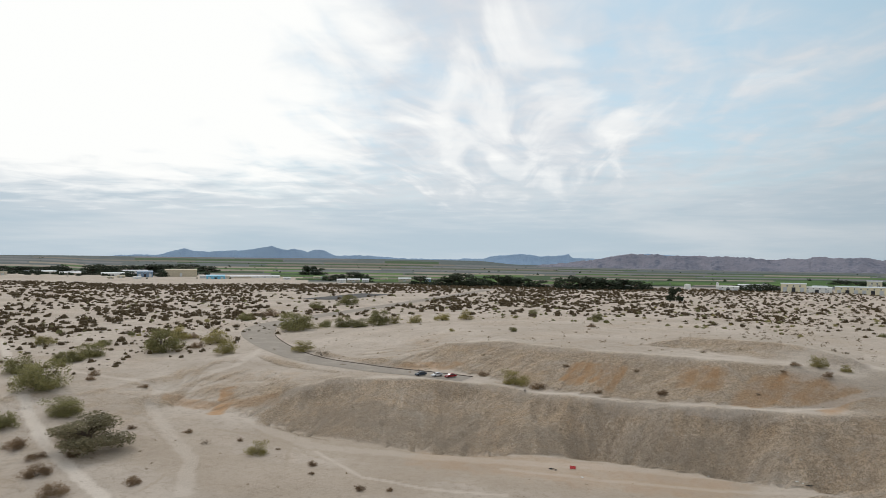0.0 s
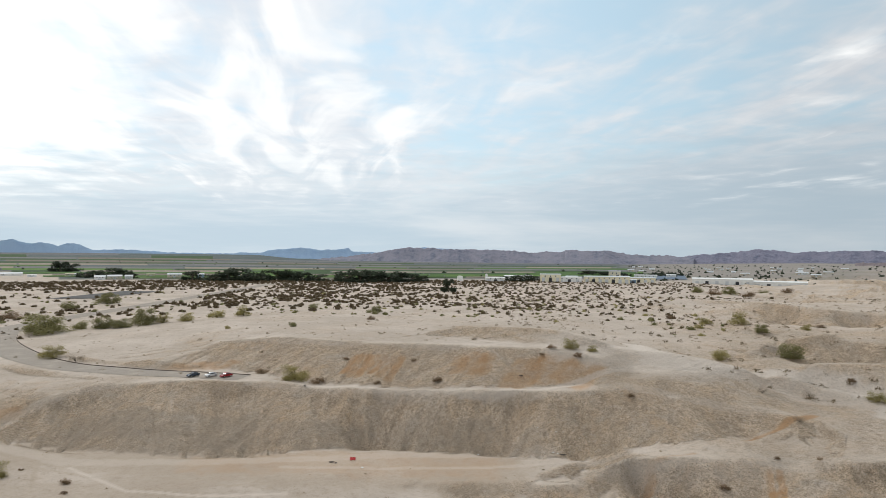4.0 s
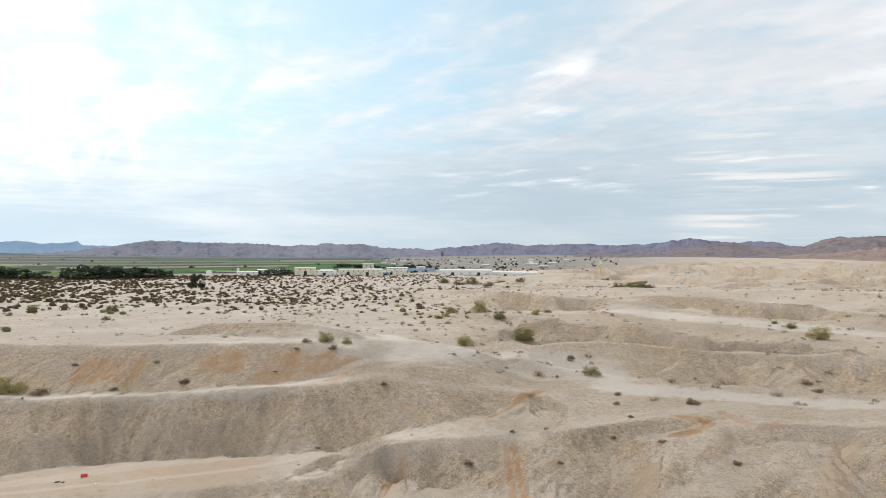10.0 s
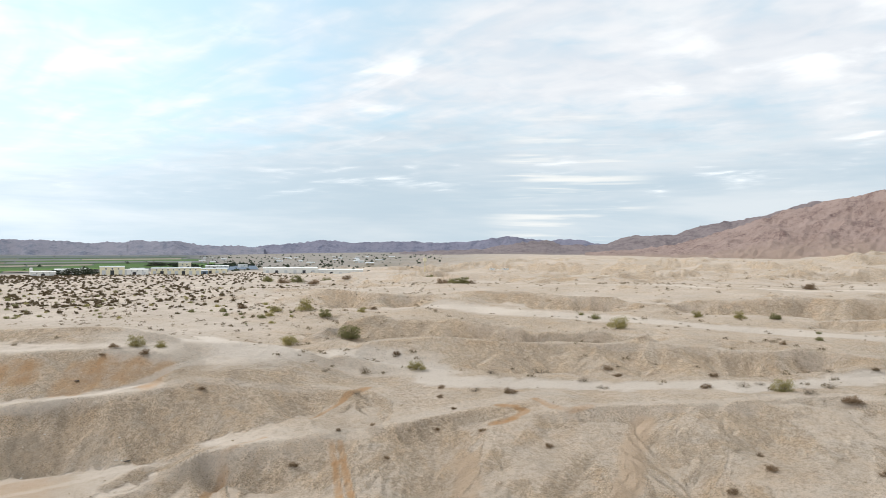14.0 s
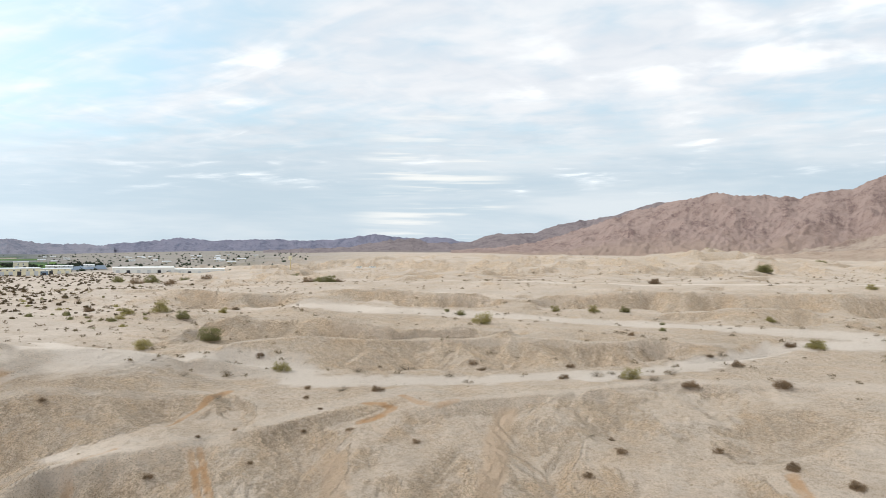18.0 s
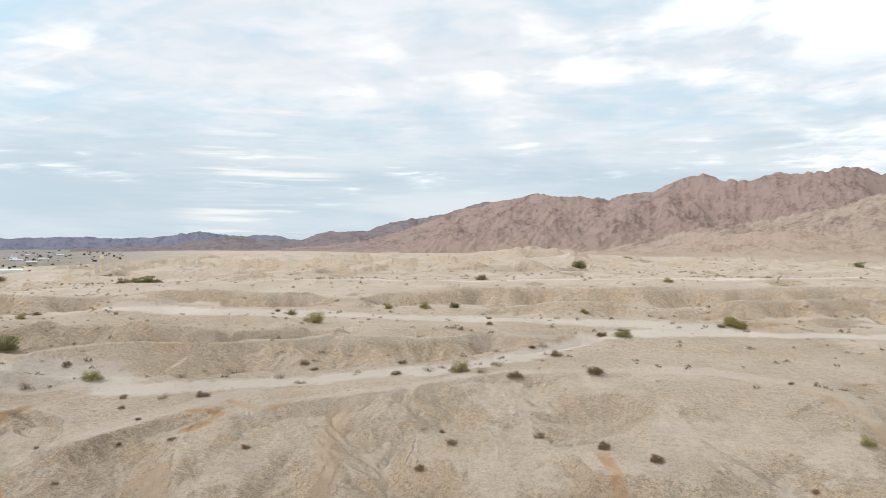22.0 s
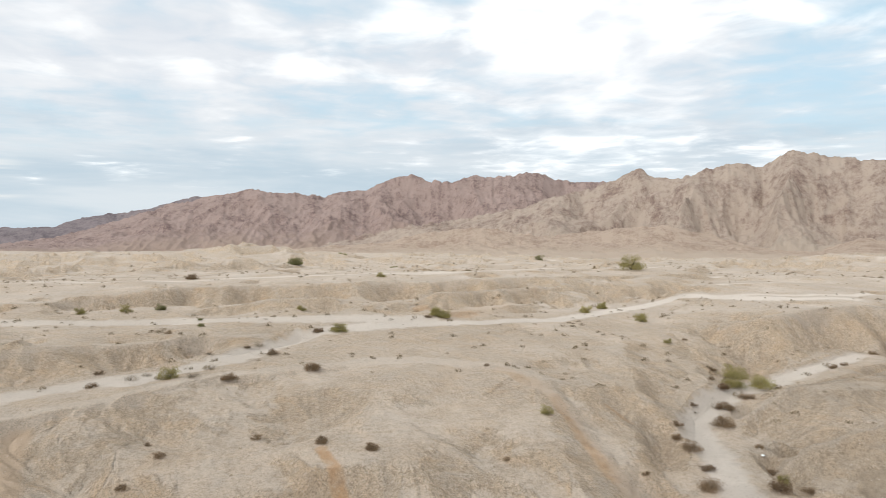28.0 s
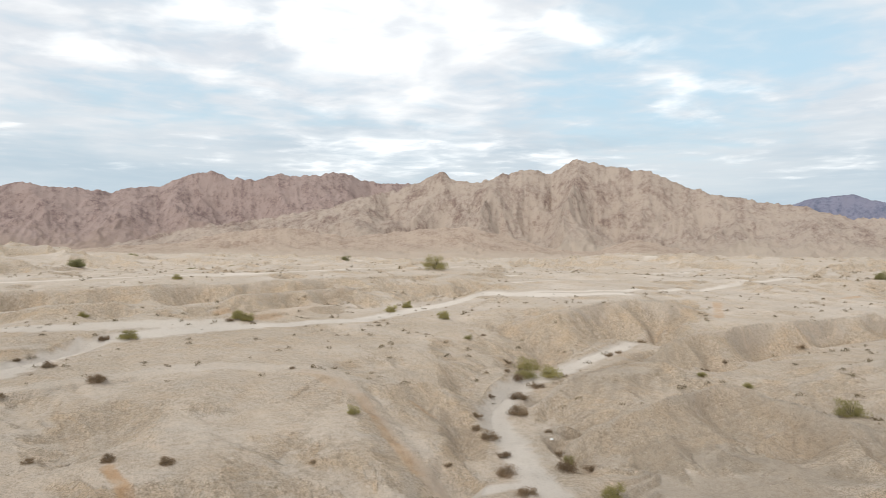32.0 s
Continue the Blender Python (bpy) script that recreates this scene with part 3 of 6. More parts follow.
def gullies(x, y, sx, sy, cell, seed):
    """Furrows that run down the slope (sx, sy): 1 on their crests, -1 in their beds, and how the height changes across them."""
    n = np.hypot(sx, sy) + 1e-6
    ax, ay = -sy / n, sx / n
    u, v = x / cell, y / cell
    iu, iv = np.floor(u), np.floor(v)
    total, slide, norm = np.zeros(x.shape), np.zeros(x.shape), np.full(x.shape, 1e-6)
    for du, dv in itertools.product((-1, 0, 1), (-1, 0, 1)):
        cu, cv = iu + du, iv + dv
        pu = u - (cu + 0.25 + 0.5 * hash2(cu, cv, seed))
        pv = v - (cv + 0.25 + 0.5 * hash2(cu, cv, seed + 7))
        w_ = np.clip(1 - (pu * pu + pv * pv) / 1.5, 0, 1) ** 2
        phase = 6.283 * (pu * ax + pv * ay)
        total += w_ * np.cos(phase)
        slide -= w_ * np.sin(phase)
        norm += w_
    slide *= 6.283 / cell / norm
    return total / norm, slide * ax, slide * ay


def furrow(x, y, z, sx, sy, sizes, depth, seed, least=0.05, most=0.55):
    """Cuts branching gullies of several sizes, the small ones running into the large. Gives the height and the pattern of the finest."""
    fine = np.zeros(x.shape)
    for k, cell in enumerate(sizes):
        steep = np.hypot(sx, sy)
        amp = depth[k] * cell * np.clip(steep - least, 0, most)
        c, gx_, gy_ = gullies(x, y, sx, sy, cell, seed + 31 * k)
        z = z + amp * (c - 0.75)
        sx, sy = sx + amp * gx_, sy + amp * gy_
        fine = fine + c * np.clip((steep - least) * 5, 0, 1)
    return z, fine


def line_distance(x, y, pts):
    best = np.full(x.shape, 1e9)
    for (x0, y0), (x1, y1) in zip(pts, pts[1:]):
        ex, ey = x1 - x0, y1 - y0
        f = np.clip(((x - x0) * ex + (y - y0) * ey) / (ex * ex + ey * ey + 1e-6), 0, 1)
        best = np.minimum(best, np.hypot(x - x0 - f * ex, y - y0 - f * ey))
    return best


def trodden(x, y):
    """1 on the broad sandy tracks, where no gullies are cut, 0 well beside them."""
    out = np.zeros(x.shape)
    near = np.nonzero(np.hypot(x, y) < 720)[0]
    for kind, width, _, pts in STROKES:
        if kind == "worn" and width >= 9:
            d = line_distance(x[near], y[near], pts)
            out[near] = np.maximum(out[near], np.clip(1.7 - d / width, 0, 1))
    return out


def ground_form(x, y):
    """Height of the ground at arrays of places, with gullies on its slopes, and the gully pattern."""
    x, y = np.atleast_1d(np.asarray(x, float)), np.atleast_1d(np.asarray(y, float))
    r = np.hypot(x, y)
    z = swell(x, y)
    d = 2.5 + 0.008 * np.minimum(r, 1500)
    sx, sy = (swell(x + d, y) - swell(x - d, y)) / (2 * d), (swell(x, y + d) - swell(x, y - d)) / (2 * d)
    wx, wy = fractal(x / 30, y / 30, 2, 5) * 0.12, fractal(x / 30 + 9, y / 30, 2, 6) * 0.12
    wild = np.clip(np.hypot(sx, sy) * 12 - 0.5, 0, 1)
    sx, sy = sx + wx * wild, sy + wy * wild
    fade = np.clip((1900 - r) / 500, 0, 1) * (1 - 0.9 * trodden(x, y))
    east = 0.45 + 0.55 * np.clip((np.degrees(np.arctan2(x, y)) - 34) / 8, 0, 1)
    z, fine = furrow(x, y, z, sx * fade, sy * fade, (46.0, 20.0, 8.0, 3.8), (0.21 * east, 0.13 * east, 0.13, 0.11), 11, 0.03)
    level = np.clip((1100 - r) / 500, 0, 1)
    return z + level * (fractal(x / 26, y / 26, 3, 21) * 0.35 + fractal(x / 7, y / 7, 3, 31) * 0.16), fine


def ground_height(x, y):
    return ground_form(x, y)[0]


def grid_mesh(name, x, y, z):
    """A mesh from arrays laid out as a grid."""
    n, m = x.shape
    me = bpy.data.meshes.new(name)
    idx = np.arange(n * m).reshape(n, m)
    quads = np.stack([idx[:-1, :-1], idx[1:, :-1], idx[1:, 1:], idx[:-1, 1:]], -1).reshape(-1, 4)
    me.vertices.add(n * m)
    me.vertices.foreach_set("co", np.stack([x, y, z], -1).astype(np.float32).ravel())
    me.loops.add(quads.size)
    me.loops.foreach_set("vertex_index", quads.astype(np.int32).ravel())
    me.polygons.add(len(quads))
    me.polygons.foreach_set("loop_start", np.arange(0, quads.size, 4, dtype=np.int32))
    me.polygons.foreach_set("use_smooth", np.ones(len(quads), bool))
    me.update(calc_edges=True)
    return me


def set_attribute(me, name, values):
    a = me.attributes.new(name, "FLOAT", "POINT")
    a.data.foreach_set("value", np.asarray(values, np.float32).ravel())


def material(name, rough=0.9, spec=0.2):
    m = bpy.data.materials.new(name)
    m.use_nodes = True
    n = Nodes(m.node_tree)
    shader = n.add("ShaderNodeBsdfPrincipled", {"Roughness": rough, "Specular IOR Level": spec})
    n.add("ShaderNodeOutputMaterial", {"Surface": shader.outputs[0]})
    return m, n, shader


def plain(name, colour, rough=0.7, spec=0.3, metal=0.0, spread=0.12, scale=3.0):
    """Paint, rock or bark with grain and a slow change of tone."""
    m, n, s = material(name, rough, spec)
    place = n.add("ShaderNodeTexCoord").outputs["Object"]
    tone = n.math("ADD", n.math("MULTIPLY", n.noise(place, scale, 5.0, 0.6), 0.7), n.math("MULTIPLY", n.noise(place, scale * 9, 3.0, 0.6), 0.3))
    f = n.ramp(tone, 0.3, 0.7)
    n.link(n.mix(f, [c * (1 - spread) for c in colour], [min(1, c * (1 + spread)) for c in colour]), s.inputs["Base Color"])
    s.inputs["Metallic"].default_value = metal
    return m


def soil_material():
    m, n, s = material("desert_soil", 0.95, 0.1)
    place = n.add("ShaderNodeNewGeometry").outputs["Position"]

    def mask(name):
        return n.add("ShaderNodeAttribute", attribute_name=name).outputs["Fac"]

    gravel, rust, worn = mask("gravel"), mask("rust"), mask("worn")
    broad = n.noise(place, 0.028, 5.0, 0.6)
    patch = n.noise(place, 0.15, 6.0, 0.62)
    grain = n.noise(place, 1.3, 6.0, 0.72)
    mottle = n.noise(place, 0.5, 6.0, 0.78, 0.3)
    sand = n.mix(n.ramp(broad, 0.35, 0.68), (0.485, 0.408, 0.335), (0.60, 0.515, 0.435))
    sand = n.mix(n.ramp(patch, 0.50, 0.75, 0.0, 0.55), sand, (0.40, 0.325, 0.26))
    sand = n.mix(n.ramp(mottle, 0.36, 0.50, 0.5, 0.0), sand, (0.36, 0.288, 0.225))
    rills = n.math("ADD", n.math("MULTIPLY", n.ramp(mask("furrow"), -1.2, 1.2, 0.3, 0.7, False), 0.6), n.math("MULTIPLY", n.noise(place, 0.35, 5.0, 0.68, 0.6), 0.4))
    scree = n.noise(place, 1.7, 6.0, 0.8)
    stones = n.mix(n.ramp(n.math("ADD", n.math("MULTIPLY", scree, 0.78), n.math("MULTIPLY", rills, 0.22)), 0.44, 0.56), (0.487, 0.369, 0.257), (0.762, 0.597, 0.436))
    stones = n.mix(n.ramp(mottle, 0.38, 0.54, 0.7, 0.0), stones, (0.445, 0.331, 0.226))
    stones = n.mix(n.ramp(mottle, 0.56, 0.70, 0.0, 0.6), stones, (0.781, 0.646, 0.480))
    tint = n.noise(n.vec("MULTIPLY", place, (1, 1, 0.2)).outputs[0], 0.06, 5.0, 0.6, 1.0)
    stones = n.mix(n.ramp(tint, 0.52, 0.72, 0.0, 0.55), stones, (0.571, 0.494, 0.407))
    stones = n.mix(n.ramp(tint, 0.36, 0.50, 0.7, 0.0), stones, (0.634, 0.455, 0.295))
    chutes = n.noise(n.vec("MULTIPLY", place, (1, 1, 0.3)).outputs[0], 0.1, 5.0, 0.6, 1.2)
    stones = n.mix(n.ramp(chutes, 0.50, 0.64, 0.0, 0.5), stones, (0.711, 0.537, 0.372))
    stones = n.mix(n.ramp(chutes, 0.34, 0.47, 0.5, 0.0), stones, (0.494, 0.400, 0.304))
    col = n.mix(n.math("MULTIPLY", gravel, n.ramp(patch, 0.25, 0.6, 0.5, 1.0)), sand, stones)
    bed = n.ramp(n.math("ADD", mask("furrow"), n.math("MULTIPLY", n.math("SUBTRACT", mottle, 0.5), 2.4)), -1.5, 0.1, 0.42, 0.0)
    col = n.mix(n.math("MULTIPLY", bed, gravel), col, (0.48, 0.375, 0.275))
    crumbs = n.noise(place, 3.2, 3.0, 0.7)
    col = n.mix(n.math("MULTIPLY", n.ramp(crumbs, 0.535, 0.61, 0.0, 0.8), n.ramp(gravel, 0.15, 0.8, 0.12, 0.85)), col, (0.24, 0.186, 0.138))
    col = n.mix(n.math("MULTIPLY", n.ramp(crumbs, 0.33, 0.44, 0.65, 0.0), n.ramp(gravel, 0.15, 0.8, 0.1, 0.8)), col, (0.68, 0.60, 0.50))
    rubble = n.noise(place, 0.95, 3.0, 0.75)
    col = n.mix(n.math("MULTIPLY", n.ramp(rubble, 0.545, 0.62, 0.0, 0.6), n.ramp(gravel, 0.15, 0.8, 0.15, 0.85)), col, (0.27, 0.208, 0.152))
    col = n.mix(n.math("MULTIPLY", n.ramp(rubble, 0.34, 0.44, 0.5, 0.0), n.ramp(gravel, 0.15, 0.8, 0.1, 0.8)), col, (0.68, 0.60, 0.50))
    col = n.mix(n.math("MULTIPLY", mask("pink"), 0.8), col, (0.56, 0.41, 0.285))
    col = n.mix(n.math("MULTIPLY", mask("tan"), n.ramp(grain, 0.3, 0.6, 0.6, 1.0)), col, (0.42, 0.335, 0.252))
    col = n.mix(n.math("MULTIPLY", rust, n.math("MULTIPLY", n.ramp(patch, 0.3, 0.62, 0.4, 1.0), n.ramp(rills, 0.40, 0.52, 0.75, 1.0))), col, (0.50, 0.295, 0.15))
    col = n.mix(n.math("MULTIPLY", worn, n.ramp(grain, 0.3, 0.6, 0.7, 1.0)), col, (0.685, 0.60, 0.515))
    col = n.mix(mask("grey"), col, (0.36, 0.295, 0.228))
    # farm soil colours, with the far valley's haze mixed into them
    farmland = n.mix(n.ramp(n.noise(n.vec("MULTIPLY", place, (0.4, 1, 0)).outputs[0], 0.006, 4.0, 0.6), 0.4, 0.6), (0.17, 0.17, 0.172), (0.115, 0.132, 0.118))
    col = n.mix(mask("farm"), col, farmland)
    pebbles = n.add("ShaderNodeTexVoronoi", {"Vector": place, "Scale": 1.5}).outputs["Distance"]
    speck = n.math("MULTIPLY", n.ramp(pebbles, 0.10, 0.34, 0.75, 0.0), n.ramp(patch, 0.42, 0.62, 0.0, 0.8))
    col = n.mix(n.math("MULTIPLY", speck, n.math("ADD", 0.3, gravel), clamp=True), col, (0.20, 0.155, 0.11))
    chips = n.add("ShaderNodeTexVoronoi", {"Vector": place, "Scale": 0.8}).outputs["Distance"]
    col = n.mix(n.math("MULTIPLY", n.ramp(chips, 0.08, 0.22, 0.7, 0.0), n.math("MULTIPLY", gravel, n.ramp(mottle, 0.48, 0.6))), col, (0.74, 0.66, 0.56))
    n.link(col, s.inputs["Base Color"])
    tall = n.math("ADD", n.math("MULTIPLY", n.math("MULTIPLY", rills, gravel), 0.35), n.math("ADD", n.math("MULTIPLY", mottle, n.math("ADD", 0.25, gravel)), n.math("MULTIPLY", grain, n.math("ADD", 0.15, n.math("MULTIPLY", gravel, 0.35)))))
    tall = n.math("ADD", tall, n.math("MULTIPLY", crumbs, n.math("MULTIPLY", gravel, 0.22)))
    bump = n.add("ShaderNodeBump", {"Strength": 1.0, "Distance": 1.3, "Height": tall})
    n.link(bump.outputs[0], s.inputs["Normal"])
    return m


def mountain_material(name, dark, light, scale, fan):
    m, n, s = material(name, 0.95, 0.1)
    place = n.add("ShaderNodeNewGeometry").outputs["Position"]
    rock = n.add("ShaderNodeAttribute", attribute_name="rock").outputs["Fac"]
    base = n.add("ShaderNodeAttribute", attribute_name="base").outputs["Fac"]
    broad = n.noise(place, 0.011 * scale, 7.0, 0.72, 0.5)
    fine = n.noise(place, 0.06 * scale, 7.0, 0.82)
    speckle = n.noise(place, 0.22 * scale, 4.0, 0.75)
    fine = n.math("ADD", n.math("MULTIPLY", fine, 0.7), n.math("MULTIPLY", speckle, 0.3))
    f = n.math("ADD", n.math("MULTIPLY", broad, 0.38), n.math("ADD", n.math("MULTIPLY", fine, 0.57), n.math("MULTIPLY", rock, 0.08)))
    col = n.mix(n.ramp(f, 0.47, 0.63), light, dark)
    col = n.mix(n.ramp(n.math("ADD", base, n.math("MULTIPLY", n.math("SUBTRACT", broad, 0.5), 0.7)), 0.44, 0.82), col, fan)
    n.link(col, s.inputs["Base Color"])
    bump = n.add("ShaderNodeBump", {"Strength": 0.8, "Distance": 12.0, "Height": n.math("ADD", fine, n.math("MULTIPLY", broad, 1.5))})
    n.link(bump.outputs[0], s.inputs["Normal"])
    return m


SOIL = soil_material()


def leaf_material(name, dark, light):
    m, n, s = material(name, 0.75, 0.2)
    geometry = n.add("ShaderNodeNewGeometry")
    which = n.add("ShaderNodeObjectInfo").outputs["Random"]
    patch = n.noise(geometry.outputs["Position"], 0.09, 2.0)
    f = n.math("ADD", n.math("MULTIPLY", geometry.outputs["Random Per Island"], 0.5), n.math("ADD", n.math("MULTIPLY", which, 0.3), n.math("MULTIPLY", n.ramp(patch, 0.35, 0.65), 0.2)))
    colour = n.mix(f, dark, light)
    n.link(colour, s.inputs["Base Color"])
    thin = n.add("ShaderNodeBsdfTranslucent", {"Color": colour})
    both = n.add("ShaderNodeMixShader", {0: 0.4})
    n.link(s.outputs[0], both.inputs[1])
    n.link(thin.outputs[0], both.inputs[2])
    n.link(both.outputs[0], next(q for q in n.tree.nodes if q.bl_idname == "ShaderNodeOutputMaterial").inputs["Surface"])
    return m


def asphalt_material():
    m, n, s = material("old_asphalt", 0.9, 0.2)
    place = n.add("ShaderNodeNewGeometry").outputs["Position"]
    dust = n.noise(place, 0.12, 5.0, 0.65)
    grain = n.noise(place, 2.4, 4.0, 0.6)
    col = n.mix(n.ramp(grain, 0.3, 0.7), (0.29, 0.25, 0.21), (0.36, 0.315, 0.265))
    n.link(n.mix(n.ramp(dust, 0.45, 0.75), col, (0.42, 0.36, 0.295)), s.inputs["Base Color"])
    return m


ASPHALT = asphalt_material()
LEAF_GREEN = leaf_material("green_leaf", (0.13, 0.125, 0.058), (0.40, 0.37, 0.17))
LEAF_YELLOW = leaf_material("yellow_green_leaf", (0.19, 0.17, 0.065), (0.50, 0.43, 0.18))
LEAF_BROWN = leaf_material("brown_leaf", (0.14, 0.092, 0.055), (0.38, 0.27, 0.165))
LEAF_GREY = leaf_material("grey_twig", (0.20, 0.165, 0.12), (0.42, 0.35, 0.265))
LEAF_TREE = leaf_material("dark_tree_leaf", (0.030, 0.042, 0.028), (0.085, 0.10, 0.062))
SCRUB = leaf_material("scrub_leaf", (0.062, 0.044, 0.027), (0.21, 0.155, 0.085))
BARK = plain("bark", (0.11, 0.085, 0.06))
LEAF_OLIVE = leaf_material("olive_leaf", (0.12, 0.11, 0.068), (0.34, 0.30, 0.185))

SCRUB_DRY = leaf_material("dry_scrub_twig", (0.12, 0.088, 0.054), (0.38, 0.30, 0.18))

# ---------------------------------------------------------------- wheel tracks, bare cuts and stains on the ground
GREEN_SHRUBS_1 = [(-166.7, 274.3, 11.7), (-143.1, 247.1, 16.2), (-161.2, 296.0, 10.1), (-158.2, 299.8, 7.4), (-156.3, 311.5, 11.3), (-166.4, 342.2, 6.5), (-131.3, 326.6, 16.0), (-131.5, 467.4, 9.4), (-121.5, 224.8, 11.6), (-131.2, 208.7, 8.0), (-83.9, 407.5, 20.9), (-70.3, 421.2, 7.6), (-59.2, 414.8, 10.2), (-49.8, 412.0, 10.8), (-39.2, 419.7, 13.7), (34.3, 336.8, 3.0), (61.9, 476.0, 7.0), (92.4, 418.4, 6.3), (-83.8, 613.8, 17.1), (-102.1, 564.3, 11.2), (210.5, 213.8, 8.8), (35.0, 345.7, 3.4), (252.9, 275.5, 6.7), (340.2, 162.5, 4.3), (345.8, 173.8, 3.1), (439.5, 562.5, 9.3), (477.7, 563.2, 13.2), (558.9, 608.0, 12.0), (596.5, 483.4, 10.0), (461.5, 348.8, 9.4)]
GREEN_SHRUBS_2 = [(470.5, 346.0, 10.4), (389.2, 85.7, 5.2), (351.1, 58.9, 2.6), (326.9, 54.8, 2.7), (941.0, 37.6, 13.7), (1149.5, 21.9, 18.6), (1317.1, -34.3, 17.1), (928.0, -93.1, 12.1), (820.1, -127.4, 12.1), (390.4, -618.3, 11.9), (1144.0, 22.2, 18.5), (941.1, 37.5, 18.3), (928.1, -92.1, 10.6), (816.2, -125.9, 9.4), (1107.3, -348.9, 15.1)]
GREEN_SHRUBS = GREEN_SHRUBS_1 + GREEN_SHRUBS_2
YELLOW_SHRUBS_1 = [(-194.8, 341.9, 8.6), (-137.5, 362.8, 10.1), (-113.5, 352.2, 14.4), (-53.4, 201.0, 5.4), (-100.0, 319.2, 9.8), (-64.7, 322.6, 9.6), (-29.3, 424.0, 7.2), (-16.6, 425.2, 8.6), (-0.1, 432.5, 9.1), (14.9, 431.2, 8.4), (4.4, 344.5, 3.1), (26.3, 247.6, 8.5), (185.2, 222.5, 6.6), (195.2, 164.1, 6.2), (118.4, 219.6, 5.1), (124.6, 215.6, 3.4), (243.7, 305.7, 7.0), (256.8, 296.9, 8.9), (284.7, 279.5, 5.5), (230.5, 293.9, 4.8), (312.3, 138.2, 8.9), (325.4, -6.4, 6.3), (247.6, 51.9, 6.6), (362.4, -57.9, 5.9), (359.6, -62.4, 5.9), (383.3, 101.3, 5.8), (378.8, 122.3, 5.8), (376.8, 11.5, 4.3), (407.8, 24.2, 3.0), (536.8, -42.6, 7.0)]
YELLOW_SHRUBS_2 = [(263.2, -167.5, 9.6), (248.1, -156.9, 8.1), (247.2, -168.2, 10.2), (172.1, -123.9, 3.8), (140.0, -115.5, 6.2), (297.8, -155.5, 4.1), (347.7, -166.6, 5.6), (395.6, -164.7, 5.9), (185.9, -215.3, 3.9), (148.6, -220.0, 8.2), (201.1, -208.2, 3.8), (631.5, -291.5, 22.5), (205.7, -67.6, 3.9), (322.9, -6.6, 6.8), (361.0, -57.4, 7.4), (359.2, -61.9, 6.5), (380.1, -148.3, 7.9), (398.1, -165.1, 5.6), (358.9, -170.9, 5.8), (377.8, 12.4, 4.3)]
YELLOW_SHRUBS = YELLOW_SHRUBS_1 + YELLOW_SHRUBS_2
BROWN_SHRUBS_1 = [(-132.3, 370.6, 6.7), (-119.1, 194.4, 6.1), (-109.5, 188.5, 4.9), (-103.6, 178.6, 6.7), (-92.5, 167.1, 6.5), (-101.3, 191.9, 3.5), (-78.1, 175.9, 4.1), (-97.0, 218.4, 2.7), (-79.3, 218.0, 2.8), (-61.1, 211.9, 1.8), (-48.1, 205.4, 1.4), (-136.0, 273.0, 4.4), (-133.4, 264.8, 3.4), (-111.5, 260.7, 3.7), (-117.8, 336.0, 6.3), (33.0, 241.2, 4.7), (16.1, 261.0, 5.1), (-35.4, 191.8, 2.5), (-34.5, 184.8, 1.7), (-20.5, 174.3, 2.8), (-13.0, 174.0, 1.7), (-123.2, 501.6, 12.6), (201.4, 179.8, 3.1), (244.7, 111.7, 3.5), (239.7, 105.9, 3.4), (183.6, 143.4, 2.3), (193.1, 122.1, 4.1), (174.7, 136.9, 2.2), (166.2, 125.0, 1.7), (153.3, 121.4, 1.9)]
BROWN_SHRUBS_2 = [(160.5, 110.7, 2.1), (116.0, 138.3, 2.6), (133.1, 122.0, 1.8), (164.6, 91.8, 2.3), (134.7, 141.7, 1.6), (142.7, 135.8, 1.8), (69.9, 222.3, 3.2), (51.1, 228.9, 2.5), (111.6, 220.4, 3.2), (117.3, 212.2, 3.1), (106.5, 217.9, 2.0), (120.5, 185.8, 2.5), (66.7, 239.4, 1.8), (44.8, 252.6, 2.5), (77.9, 364.8, 4.2), (243.1, 334.5, 5.4), (296.9, 283.5, 5.0), (455.5, 558.5, 11.7), (486.9, 550.5, 13.1), (554.0, 569.3, 11.6), (464.6, 362.0, 9.5), (479.0, 342.8, 8.6), (246.9, 32.1, 5.6), (257.0, 4.5, 5.2), (261.6, 78.0, 3.8), (239.3, 73.9, 3.5), (323.5, 2.8, 3.7), (357.1, -53.0, 4.1), (306.3, 64.5, 2.8), (187.9, 42.0, 3.4)]
BROWN_SHRUBS_3 = [(172.2, 46.9, 2.9), (198.5, 47.0, 1.8), (191.0, 0.7, 3.1), (183.6, -12.5, 3.3), (300.3, 31.7, 2.4), (719.0, 49.4, 5.3), (541.6, 96.0, 8.9), (474.0, -2.0, 5.4), (458.5, 6.2, 3.7), (244.5, -150.3, 5.1), (236.6, -155.3, 5.5), (227.5, -140.7, 6.9), (211.8, -131.0, 6.9), (208.0, -112.5, 3.8), (200.0, -107.4, 3.7), (190.3, -107.4, 5.7), (177.0, -104.4, 4.3), (164.5, -98.1, 5.6), (228.3, -129.5, 3.0), (180.2, -126.2, 4.6), (161.1, -116.0, 5.8), (160.2, -123.1, 3.9), (149.7, -95.4, 4.9), (191.9, -130.4, 2.6), (306.5, -168.9, 2.6), (267.8, -160.1, 3.5), (249.7, -148.5, 2.8), (272.5, -240.5, 4.1), (257.9, -208.3, 3.8), (260.4, -216.2, 3.3)]
